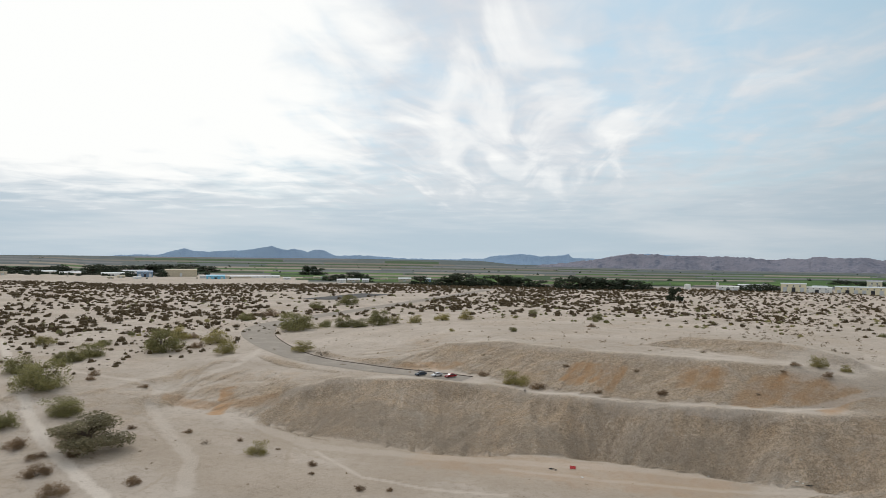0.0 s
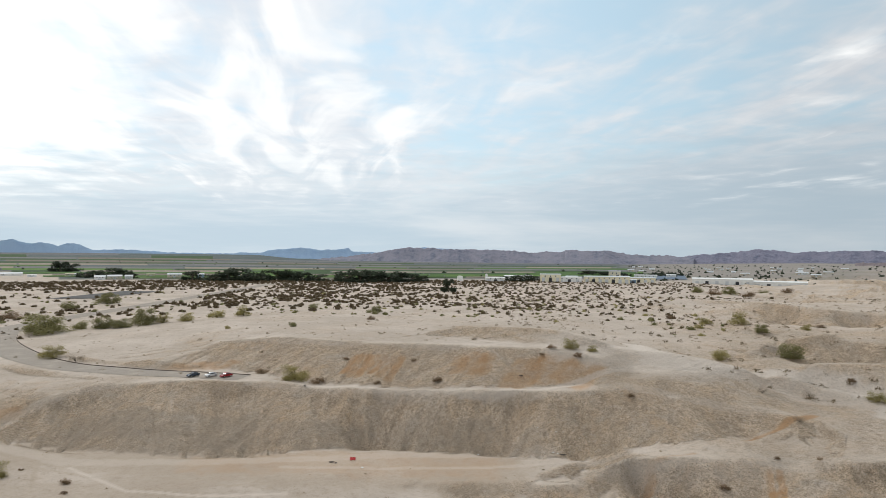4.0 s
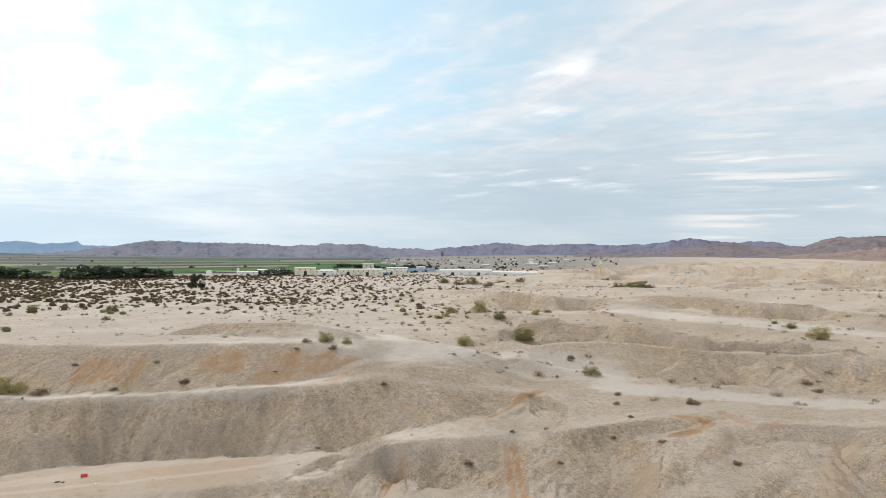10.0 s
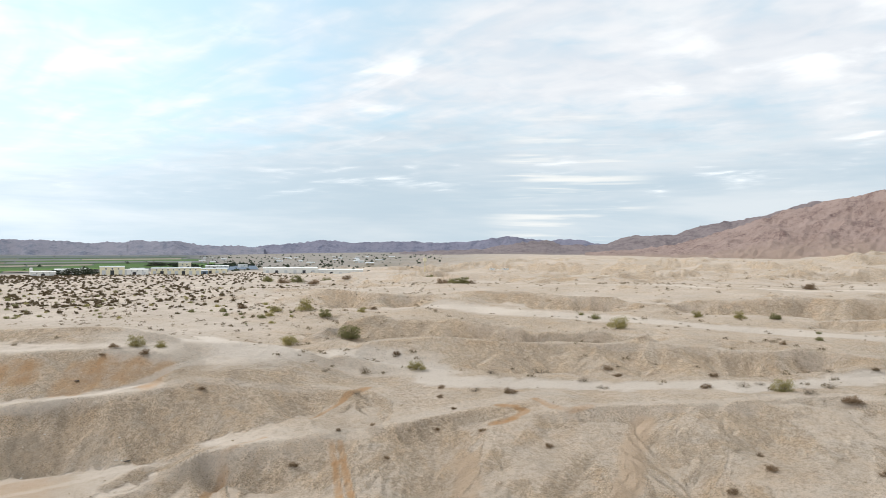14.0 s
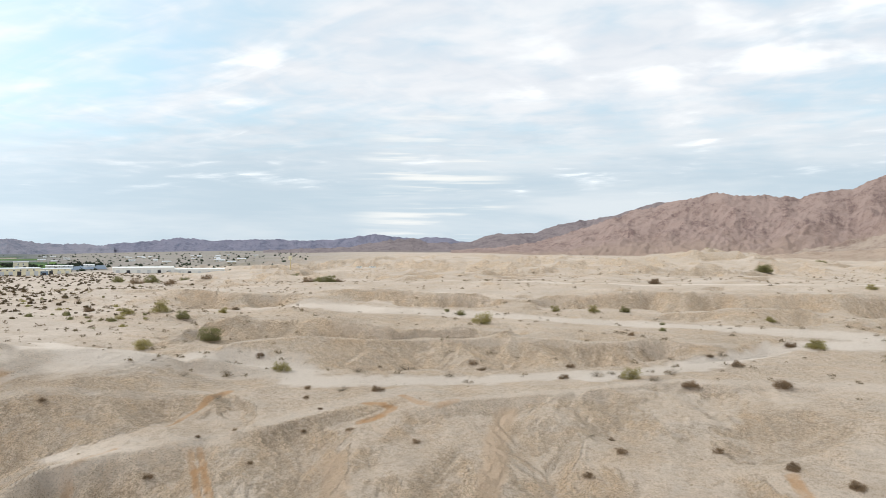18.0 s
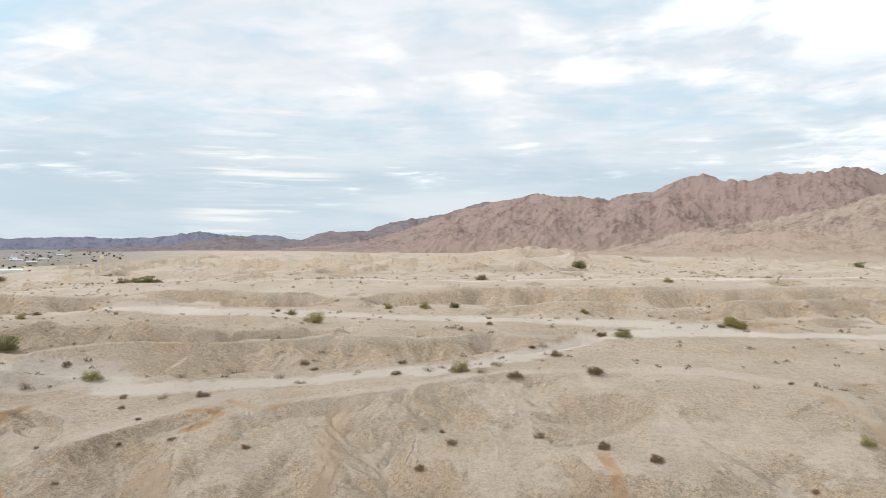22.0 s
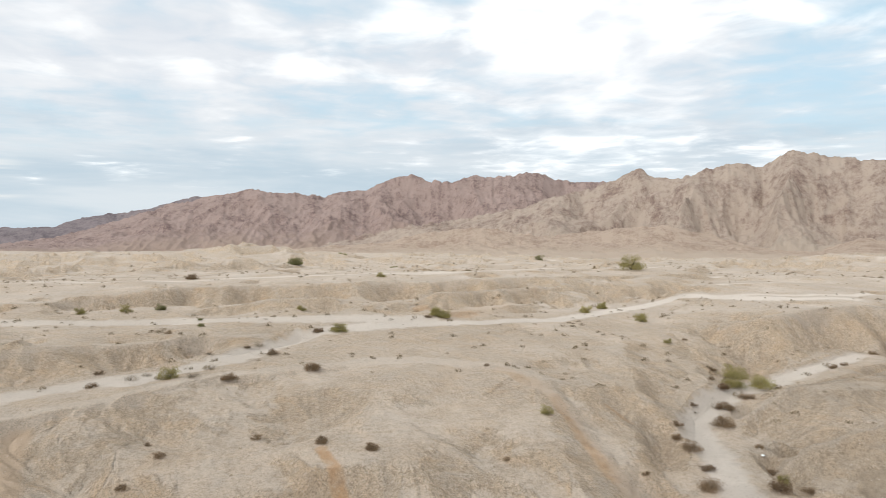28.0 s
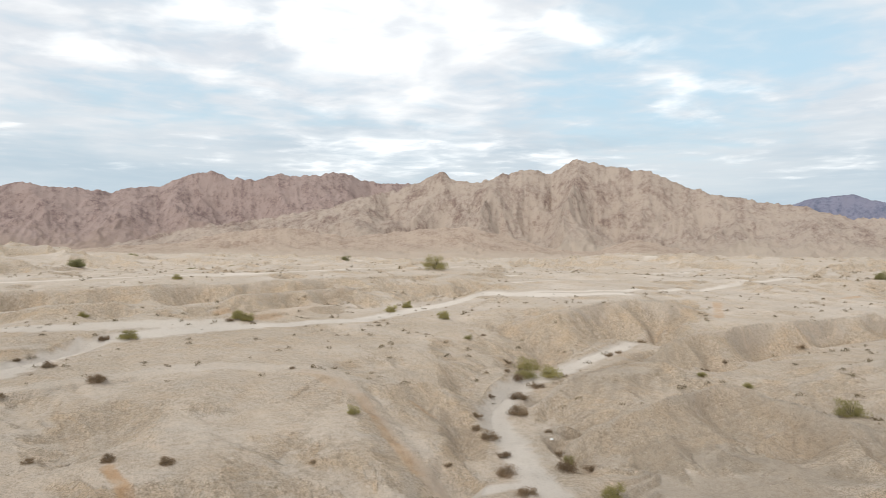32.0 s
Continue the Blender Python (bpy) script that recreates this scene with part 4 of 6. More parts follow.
BROWN_SHRUBS_4 = [(212.0, -220.6, 3.2), (221.0, -241.7, 2.4), (230.3, -331.3, 4.9), (227.4, -298.8, 4.3), (324.0, 2.7, 4.2), (259.5, 4.5, 5.9), (192.5, 0.6, 3.1), (185.1, -12.6, 3.3), (180.7, -48.2, 2.3), (159.5, -73.3, 1.7), (173.9, -84.8, 2.4), (255.9, -60.5, 2.1), (279.3, 19.5, 4.5), (202.6, 18.8, 3.3)]
BROWN_SHRUBS = BROWN_SHRUBS_1 + BROWN_SHRUBS_2 + BROWN_SHRUBS_3 + BROWN_SHRUBS_4
GREY_SHRUBS_1 = [(-70.4, 208.4, 2.9), (-53.3, 307.9, 6.6), (210.4, 141.4, 5.5), (228.6, 131.0, 6.8), (223.5, 111.0, 4.4), (217.6, 101.2, 3.9), (180.9, 176.9, 3.7), (164.3, 179.1, 3.2), (157.0, 156.9, 3.6), (187.5, 132.4, 3.5), (248.1, 43.9, 5.7), (259.9, 40.4, 4.7), (248.3, 64.2, 4.6), (256.3, 61.0, 3.8), (289.0, 45.0, 3.3), (277.8, 19.8, 3.4), (195.8, 51.8, 2.3), (304.8, 27.3, 3.7), (300.3, 31.8, 3.4)]
GREY_SHRUBS = GREY_SHRUBS_1
STROKES_1 = [
    ('worn', 3.4, 1.0, [(-230, 363), (-184, 297), (-142, 237), (-129, 219), (-113, 199), (-101, 187), (-81, 167)]),
    ('worn', 4, 0.45, [(-83, 337), (-88, 296), (-98, 280), (-107, 264), (-101, 242), (-86, 219), (-70, 195), (-63, 171)]),
    ('worn', 5, 0.3, [(-64, 232), (-38, 210), (3, 200), (49, 192), (89, 178)]),
    ('worn', 2.5, 0.6, [(-188, 297), (-150, 280), (-127, 270), (-107, 264)]),
    ('worn', 3, 0.65, [(28, 238), (64, 213), (83, 203), (98, 199), (114, 201), (126, 202), (137, 207)]),
    ('worn', 13, 0.9, [(164, 246), (145, 207), (159, 199), (185, 198), (198, 182), (199, 159), (190, 152), (203, 133), (224, 99), (253, 69), (273, 35), (322, 9)]),
    ('worn', 12, 1, [(243, 66), (277, 43), (321, 8), (345, -47), (354, -119), (419, -223), (382, -254), (363, -303)]),
    ('worn', 4, 0.3, [(243, 46), (252, 14), (263, -15), (267, -37), (257, -56), (243, -72), (228, -77)]),
]
STROKES_2 = [
    ('worn', 26, 0.6, [(122, 222), (140, 210), (158, 203), (180, 192), (196, 170)]),
    ('pink', 5, 0.8, [(251, -64), (230, -74), (206, -76), (179, -75), (160, -79)]),
    ('worn', 18, 0.85, [(329, 255), (334, 202), (346, 151), (352, 60), (349, -6), (353, -48)]),
    ('worn', 10, 1, [(138, -99), (155, -103), (171, -107), (185, -113), (199, -116), (213, -121), (232, -138), (244, -155), (254, -181), (262, -206), (273, -232)]),
    ('worn', 5, 1, [(155, -103), (157, -95), (157, -86)]),
    ('worn', 12, 0.8, [(522, 272), (517, 183), (519, 98), (559, 14), (561, -76), (600, -177), (660, -299), (675, -390)]),
    ('worn', 7, 0.9, [(399, -244), (381, -309), (414, -454), (450, -609)]),
    ('worn', 7, 0.9, [(559, -215), (596, -358), (620, -594), (582, -787)]),
    ('worn', 6, 0.8, [(437, -267), (487, -466), (477, -645)]),
]
STROKES_3 = [
    ('worn', 10, 0.8, [(1217, -376), (1233, -741), (859, -823)]),
    ('worn', 6, 0.9, [(339, 68), (350, 35), (349, -5), (353, -56)]),
    ('tan', 30, 0.6, [(-42, 221), (0, 200), (30, 188), (65, 175)]),
    ('tan', 22, 0.5, [(-102, 199), (-78, 200), (-52, 183), (-12, 181)]),
    ('grey', 5, 0.25, [(-47, 248), (-46, 238)]),
    ('grey', 6, 0.31, [(-41, 242), (-40, 236)]),
    ('grey', 7, 0.37, [(-35, 239), (-35, 233)]),
    ('grey', 8, 0.43, [(-29, 238), (-29, 231)]),
]
STROKES_4 = [
    ('grey', 9, 0.49, [(-23, 236), (-23, 228)]),
    ('grey', 5, 0.25, [(-17, 234), (-17, 225)]),
    ('grey', 6, 0.31, [(-11, 233), (-11, 224)]),
    ('grey', 7, 0.37, [(-5, 231), (-5, 221)]),
    ('grey', 8, 0.43, [(2, 228), (1, 219)]),
    ('grey', 9, 0.49, [(8, 226), (7, 217)]),
    ('grey', 5, 0.25, [(15, 224), (13, 215)]),
    ('grey', 6, 0.31, [(21, 219), (20, 214)]),
]
STROKES_5 = [
    ('grey', 7, 0.37, [(27, 216), (26, 210)]),
    ('grey', 8, 0.43, [(34, 213), (32, 209)]),
    ('grey', 9, 0.49, [(41, 210), (39, 205)]),
    ('grey', 5, 0.25, [(47, 208), (45, 203)]),
    ('grey', 6, 0.31, [(54, 204), (52, 201)]),
    ('grey', 7, 0.37, [(61, 202), (59, 197)]),
    ('grey', 8, 0.43, [(67, 197), (65, 192)]),
    ('grey', 9, 0.49, [(75, 195), (71, 190)]),
]
STROKES_6 = [
    ('grey', 5, 0.25, [(81, 192), (78, 186)]),
    ('grey', 6, 0.31, [(87, 185), (84, 182)]),
    ('grey', 14, 0.55, [(155, -141), (141, -158), (120, -172)]),
    ('grey', 45, 0.28, [(172, -140), (152, -176), (140, -215)]),
    ('grey', 34, 0.35, [(222, -178), (238, -215)]),
    ('grey', 20, 0.5, [(138, -130), (121, -156)]),
    ('grey', 9, 0.4, [(162, -190), (145, -192), (126, -196)]),
    ('grey', 5, 0.7, [(619, 270), (565, 106), (738, 18), (803, -109), (773, -290)]),
    ('pink', 6, 0.9, [(198, 79), (181, 75), (165, 69), (151, 65)]),
    ('rust', 1.6, 0.95, [(129, 138), (121, 128), (111, 116)]),
]
STROKES_7 = [
    ('rust', 1.6, 0.95, [(131, 137), (123, 127), (113, 114)]),
    ('rust', 2, 0.8, [(103, 149), (99, 147), (90, 139)]),
    ('rust', 1.6, 0.6, [(103, 151), (110, 152), (117, 151)]),
    ('rust', 2.2, 0.8, [(166, 160), (151, 158), (137, 156), (129, 159)]),
    ('rust', 2.2, 0.95, [(166, 111), (173, 108), (179, 108), (179, 112), (176, 116)]),
    ('rust', 2.4, 0.95, [(190, 111), (187, 105), (186, 97), (193, 94)]),
    ('rust', 2.8, 0.86, [(48, 252), (45, 247), (42, 243)]),
    ('rust', 2.8, 0.685, [(50, 251), (47, 245), (44, 240)]),
]
STROKES_8 = [
    ('rust', 2.8, 0.86, [(53, 250), (50, 244), (46, 237)]),
    ('rust', 2.8, 0.685, [(55, 247), (52, 242), (49, 240)]),
    ('rust', 2.8, 0.86, [(58, 246), (55, 241), (51, 237)]),
    ('rust', 2.8, 0.685, [(60, 244), (57, 239), (53, 234)]),
    ('rust', 2.8, 0.86, [(63, 243), (60, 238), (55, 231)]),
    ('rust', 3.2, 0.53, [(81, 232), (78, 226), (76, 224)]),
    ('rust', 3.2, 0.69, [(83, 231), (80, 226), (78, 223)]),
    ('rust', 3.2, 0.45, [(85, 230), (82, 224), (80, 222)]),
]
STROKES_9 = [
    ('rust', 3.2, 0.61, [(87, 229), (84, 223), (82, 221)]),
    ('rust', 3.2, 0.77, [(89, 228), (86, 222), (84, 220)]),
    ('rust', 3.2, 0.53, [(91, 226), (88, 222), (86, 219)]),
    ('rust', 5.5, 0.5, [(98, 217), (94, 213), (89, 210)]),
    ('rust', 5.5, 0.64, [(102, 215), (98, 212), (93, 208)]),
    ('rust', 5.5, 0.78, [(106, 215), (102, 211), (97, 208)]),
    ('rust', 5.5, 0.57, [(110, 213), (106, 210), (101, 206)]),
    ('rust', 5.5, 0.71, [(114, 210), (110, 208), (105, 205)]),
]
STROKES_10 = [
    ('rust', 5.5, 0.5, [(117, 206), (113, 205), (108, 203)]),
    ('rust', 5.5, 0.64, [(120, 204), (116, 202), (109, 196)]),
    ('rust', 2.5, 0.9, [(107, 217), (98, 211)]),
    ('rust', 5, 0.9, [(-81, 264), (-78, 252), (-78, 241)]),
    ('rust', 7, 0.5, [(-99, 255), (-83, 248), (-61, 250)]),
    ('rust', 18, 0.28, [(0, 200), (18, 196), (44, 185), (65, 176)]),
    ('rust', 3, 0.8, [(187, 1), (176, -2), (162, -5)]),
    ('rust', 3.5, 0.45, [(222, -76), (195, -74), (172, -75)]),
]
STROKES_11 = [
    ('rust', 2, 0.6, [(220, -93), (209, -97)]),
    ('rust', 8, 0.6, [(4, 276), (-10, 279), (-21, 275)]),
    ('rust', 5, 0.5, [(327, -350), (284, -306)]),
    ('rust', 9, 0.45, [(393, -54), (368, -65), (377, -80)]),
    ('rust', 5, 0.5, [(330, -470), (339, -509)]),
    ('tan', 14, 0.4, [(124, 199), (136, 197), (151, 197)]),
    ('pink', 6, 0.7, [(145, 105), (128, 92)]),
    ('pink', 22, 0.35, [(366, -65), (404, -104)]),
]
STROKES_12 = [
    ('tan', 1.2, 0.6, [(-72, 222), (-59, 219), (-45, 206), (-42, 186), (-50, 175), (-58, 179)]),
    ('tan', 1.2, 0.6, [(-64, 230), (-44, 206), (-22, 189), (3, 181), (31, 177)]),
    ('worn', 1.2, 0.6, [(-37, 205), (-21, 183), (-3, 176), (16, 172)]),
    ('tan', 1, 0.6, [(-96, 226), (-80, 204), (-72, 182), (-74, 171)]),
    ('tan', 2, 0.5, [(8, 192), (30, 186), (53, 176), (77, 170)]),
    ('worn', 2, 0.3, [(17, 191), (46, 181), (70, 173), (86, 170), (100, 165), (116, 159), (135, 158)]),
    ('worn', 2, 0.5, [(93, 165), (100, 153), (117, 146), (134, 139)]),
]
STROKES = STROKES_1 + STROKES_2 + STROKES_3 + STROKES_4 + STROKES_5 + STROKES_6 + STROKES_7 + STROKES_8 + STROKES_9 + STROKES_10 + STROKES_11 + STROKES_12
ROAD = [(8.9, 252.3), (-4.8, 260.0), (-20.4, 271.7), (-37.2, 282.6), (-53.2, 295.2), (-71.6, 318.0), (-91.3, 357.0), (-105.7, 394.1), (-110.6, 436.2), (-100.6, 471.9), (-84.6, 514.1), (-60.6, 560.7), (-23.6, 668.1), (16.8, 782.7), (62.1, 908.2)]
PAD = [(-142.5, 688.8), (-101.2, 681.0), (-57.6, 777.0), (-92.6, 796.7)]
CARS = [(-8, 259, 4.2, 1.9), (-2, 257, 4.2, 1.9), (3, 255, 4.1, 1.9)]
WORKS = [
    (349, 995, 8.5, 7.3, "tank", "white", "white upright storage tank beside low sheds"),
    (387, 983, 3.8, 9.8, "tank", "white", "slim white silo at the works"),
    (388, 949, 28.0, 5.6, 12, "white", "low white shed behind dark trees"),
    (443, 991, 44.0, 6.6, 24, "white", "long white shed with dark bays"),
    (450, 895, 29.3, 11.0, 20, "cream", "cream block with yellow doors"),
    (474, 884, 34.0, 7.0, 14, "white", "white sheds packed side by side"),
    (525, 971, 18.8, 5.6, 14, "cream", "small pale yellow shed"),
    (527, 872, 64.0, 9.0, 26, "cream", "long cream packing shed with a pale roof"),
    (661, 1068, 20.3, 15.5, 18, "cream", "tall cream tower block of the works"),
    (605, 958, 23.0, 8.2, 16, "white", "white hall beside the tower block"),
    (749, 1105, 41.0, 6.6, 20, "white", "long blue-white shed behind the works"),
    (606, 903, 38.8, 7.0, 16, "cream", "low cream store beside the yard"),
    (802, 1102, 17.6, 5.0, 14, "white", "far white hall beyond the works"),
    (560, 890, 46.0, 5.0, 10, "steel", "low blue-grey lean-to in front of sheds"),
]
WAREHOUSE = [(675, 812, 79.0, 7.6), (742, 776, 69.0, 7.0)]
VANS = [(968, 650, 9.5, 3.8), (975, 641, 8.5, 2.8), (971, 626, 11.2, 3.7)]
MASTS = [(779, 640, 6.5, 21.2), (1043, 597, 4.9, 6.8)]
FARM = [(-554, 1297, 27.4, 10.3), (-618, 1306, 39.8, 4.7), (-508, 1353, 58.6, 12.9), (-402, 1235, 31.6, 5.3), (-675, 1521, 59.3, 5.4), (-671, 1256, 34.6, 3.5), (-716, 1239, 51.0, 3.5)]
TOWN = [(-160, 1100, 14.4, 4.5), (-145, 1135, 20.4, 4.6), (-126, 1137, 11.1, 4.6), (-66, 1205, 21.5, 5.9), (-26, 1213, 10.8, 5.9), (-391, 1299, 66.0, 3.3), (-342, 1340, 56.0, 3.4)]
TREES_A = [(-308, 1603, 26.5, 19.8), (-296, 1654, 24.5, 15.0), (-198, 1221, 16.0, 9.0), (-187, 1260, 18.6, 10.3), (-165, 1301, 23.4, 13.8), (-157, 1341, 19.7, 12.0), (-123, 1172, 9.5, 7.6), (-35, 1063, 17.2, 12.9), (-3, 1033, 20.1, 10.9), (14, 1033, 21.8, 15.1), (26, 1058, 24.0, 17.2), (49, 1032, 23.4, 13.4), (63, 1062, 15.5, 10.3), (84, 1045, 23.8, 15.3), (99, 1044, 22.1, 15.3), (114, 1017, 21.6, 12.4), (137, 1014, 23.2, 9.9), (172, 959, 22.1, 16.6)]
TREES_B = [(188, 951, 23.6, 15.7), (208, 952, 23.7, 15.0), (227, 952, 22.2, 14.3), (247, 958, 20.8, 13.6), (263, 958, 20.9, 11.3), (283, 978, 13.2, 8.3), (422, 999, 10.5, 6.2), (427, 946, 21.9, 8.4), (456, 967, 15.6, 7.8), (695, 1220, 20.5, 8.0), (729, 1232, 20.9, 7.0), (639, 1010, 17.4, 7.7), (227, 684, 9.3, 12.8)]
TREES_C = [(-730, 1272, 26.1, 10.7), (-718, 1287, 28.7, 14.3), (-696, 1275, 23.5, 11.8), (-683, 1363, 32.1, 16.1), (-688, 1419, 35.8, 17.9), (-696, 1485, 34.6, 14.6), (-698, 1556, 41.5, 15.2), (-695, 1631, 46.0, 17.2), (-691, 1709, 44.8, 16.4), (-708, 1852, 48.2, 16.1), (-655, 1821, 47.0, 15.7), (-583, 1730, 35.5, 13.3), (-540, 1340, 14.1, 10.5), (-794, 1284, 36.7, 9.8), (-746, 1246, 28.2, 10.6)]
LOT = [(707.2, 1036.8), (745.3, 979.5), (936.4, 1240.8), (914.0, 1323.4)]
DESERT_TREE = [(-101, 199, 18.1, 11.9)]
LITTER_DARK = [(30, 191, 1.3, 0.8), (31, 190, 0.8, 0.5), (92, 175, 1.4, 0.6), (28, 237, 1.2, 0.8), (96, 212, 1.3, 0.8)]
LITTER_WHITE = [(72, 189, 1.3, 0.5), (90, 177, 1.6, 0.5), (91, 176, 1.3, 0.5), (37, 184, 1.8, 0.5), (94, 183, 1.2, 0.5), (81, 197, 0.9, 0.5), (90, 187, 0.8, 0.5)]
LITTER_END = [(188, -129, 4.1, 0.7), (198, -211, 1.2, 0.7)]
RED_CLOTH = [(36, 192, 2.5, 0.8)]


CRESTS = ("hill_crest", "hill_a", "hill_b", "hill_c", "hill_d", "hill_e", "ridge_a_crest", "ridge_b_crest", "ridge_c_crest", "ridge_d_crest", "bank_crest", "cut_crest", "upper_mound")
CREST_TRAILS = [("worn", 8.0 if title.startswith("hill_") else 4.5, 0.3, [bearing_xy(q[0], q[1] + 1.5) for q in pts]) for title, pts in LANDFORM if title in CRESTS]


def stroke_masks(x, y):
    """How strongly each kind of stroke covers each place."""
    masks = {k: np.zeros(x.shape) for k in ("worn", "rust", "tan", "grey", "pink")}
    wob = fractal(x / 3.1, y / 3.1, 3, 77)
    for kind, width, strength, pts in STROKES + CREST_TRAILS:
        px, py = [p[0] for p in pts], [p[1] for p in pts]
        m = width * 2 + 4
        near = np.nonzero((x > min(px) - m) & (x < max(px) + m) & (y > min(py) - m) & (y < max(py) + m))[0]
        if not len(near):
            continue
        best = line_distance(x[near], y[near], pts)
        best = best + wob[near] * width * 0.22
        cover = np.clip((width * 0.72 - best) / (width * 0.36), 0, 1)
        cover = strength * cover * cover * (3 - 2 * cover)
        masks[kind][near] = np.maximum(masks[kind][near], cover)
    return masks


# ---------------------------------------------------------------- road line


def smooth_line(pts):
    p = np.array(pts, float)
    for _ in range(3):
        q = np.empty((2 * len(p) - 2, 2))
        q[0::2], q[1::2] = p[:-1] * 0.75 + p[1:] * 0.25, p[:-1] * 0.25 + p[1:] * 0.75
        p = np.vstack([p[:1], q, p[-1:]])
    return p


ROAD_LINE = smooth_line(ROAD)
ROAD_Z = ground_height(ROAD_LINE[:, 0], ROAD_LINE[:, 1])
ROAD_Z = np.convolve(np.pad(ROAD_Z, 4, mode="edge"), np.ones(9) / 9, mode="valid")
ROAD_HALF = np.interp(np.arange(len(ROAD_LINE)), np.array([0, 0.15, 0.36, 0.52, 0.62, 1.0]) * len(ROAD_LINE), [4.6, 5.4, 6.6, 9.5, 7.5, 7.5])


def ribbon(lift):
    """The road's strip, seven points across."""
    t = np.gradient(ROAD_LINE, axis=0)
    n = np.stack([t[:, 1], -t[:, 0]], 1) / np.linalg.norm(t, axis=1)[:, None]
    cross = np.linspace(-1, 1, 7)[None] * ROAD_HALF[:, None]
    x, y = ROAD_LINE[:, :1] + n[:, :1] * cross, ROAD_LINE[:, 1:] + n[:, 1:] * cross
    return x, y, np.repeat(ROAD_Z[:, None], 7, 1) + lift


def bed_road(x, y, z):
    """Ground heights graded to the road near it."""
    near = np.nonzero((x > -140) & (x < 80) & (y > 235) & (y < 930))[0]
    best, height, half = np.full(len(near), 1e9), np.zeros(len(near)), np.full(len(near), 5.0)
    for k in range(len(ROAD_LINE)):
        d = np.hypot(x[near] - ROAD_LINE[k, 0], y[near] - ROAD_LINE[k, 1])
        m = d < best
        best[m], height[m], half[m] = d[m], ROAD_Z[k], ROAD_HALF[k]
    f = np.clip((half + 7 - best) / 5, 0, 1)
    z[near] = z[near] * (1 - f) + height * f
    return z


# ---------------------------------------------------------------- ground
bb, rr = np.meshgrid(BEARINGS, RADII, indexing="ij")
gx, gy = rr * np.sin(np.radians(bb)), rr * np.cos(np.radians(bb))
gx, gy = gx + 0.6, gy + 0.3
gz, FURROWS = ground_form(gx.ravel(), gy.ravel())
gz = gz.reshape(gx.shape)
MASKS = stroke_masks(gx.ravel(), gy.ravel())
gz = gz - 0.12 * (MASKS["worn"] + MASKS["rust"]).reshape(gx.shape) * np.clip((700 - rr) / 300, 0, 1)
gz = bed_road(gx.ravel(), gy.ravel(), gz.ravel().copy()).reshape(gx.shape)
ground = new("ground", grid_mesh("ground", gx, gy, gz))
ground.data.materials.append(SOIL)
tagged(ground, "pale sandy desert ground with gravel slopes and worn tracks", "ground", kind="structure")
slope_r = np.gradient(gz, axis=1) / np.maximum(np.gradient(rr, axis=1), 0.1)
slope_b = np.gradient(gz, axis=0) / np.maximum(np.gradient(np.radians(bb), axis=0) * rr, 0.1)
steep = np.hypot(slope_r, slope_b)
HILLS = np.clip((bb.ravel() - 33) / 9, 0, 1) * np.clip((450 - rr.ravel()) / 70, 0, 1)
HILLS = np.maximum(HILLS, 0.45 * np.clip((bb.ravel() - 40) / 12, 0, 1) * (rr.ravel() < 2200))
HILLS = HILLS * np.clip((rr.ravel() - 90) / 70, 0, 1) * np.clip((172 - bb.ravel()) / 18, 0, 1)
blotch = fractal(gx.ravel() / 22, gy.ravel() / 22, 4, 91)
set_attribute(ground.data, "gravel", np.clip(np.maximum((steep.ravel() - 0.12) / 0.22, 0.48 * HILLS) + 0.35 * blotch + 0.1 * HILLS, 0, 1))
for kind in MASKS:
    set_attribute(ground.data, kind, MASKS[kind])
FARM_MASK = np.maximum(np.clip((rr.ravel() - 1080) / 120, 0, 1) * np.clip((40 - bb.ravel()) / 8, 0, 1), 0.6 * np.clip((rr.ravel() - 1290) / 200, 0, 1) * np.clip((60 - bb.ravel()) / 12, 0, 1)) * (bb.ravel() > -60)
FARM_MASK = FARM_MASK * np.where(bb.ravel() < -11, np.clip((rr.ravel() - 1500) / 250, 0, 1), 1)
set_attribute(ground.data, "farm", FARM_MASK)
set_attribute(ground.data, "furrow", FURROWS)

# ---------------------------------------------------------------- mountains: crest as bearing and height
far_blue = [(-34.4, 22), (-26.1, 22), (-23.8, 37), (-22.3, 34), (-21.4, 57), (-20.5, 76), (-19.6, 61), (-18.9, 54), (-17.3, 63), (-16.0, 68), (-14.9, 83), (-13.8, 99), (-13.3, 85), (-12.7, 73), (-12.1, 82), (-11.0, 63), (-10.4, 79), (-9.6, 68), (-8.8, 37), (-6.7, 38), (-3.9, 24), (-1.1, 13), (3.1, 20), (4.4, 40), (6.5, 57), (8.1, 38), (9.9, 47), (10.2, 51), (10.5, 28), (12.6, 25), (14.8, 49), (16.5, 58), (18.6, 47)]
valley_hills = [(-14.7, -45), (3.2, -45), (7.7, -20), (11.8, 16), (15.1, 56), (18.8, 50), (22.5, 41), (25.2, 29), (27.8, 37), (27.9, 46), (30.5, 37), (30.9, 45), (33.1, 17), (35.8, 15), (37.7, 5)]
valley_hills2 = [(35.8, 3), (39.5, 29), (42.3, 52), (45.1, 35), (47.4, 47), (49.7, 44), (52.4, 42), (54.7, 54), (57.4, 83), (58.7, 69), (60.8, 56), (62.5, 67), (64.2, 47), (67.8, 18)]
dark_foot = [(48.5, -10), (55.0, 9), (58.7, 45), (60.5, 57), (61.7, 34), (63.7, 35), (65.3, 38), (66.0, 59), (67.3, 82), (70.4, 88), (71.3, 113), (73.9, 152), (76.3, 171), (78.3, 207), (79.9, 235), (81.1, 231), (81.1, 225), (84.8, 169)]
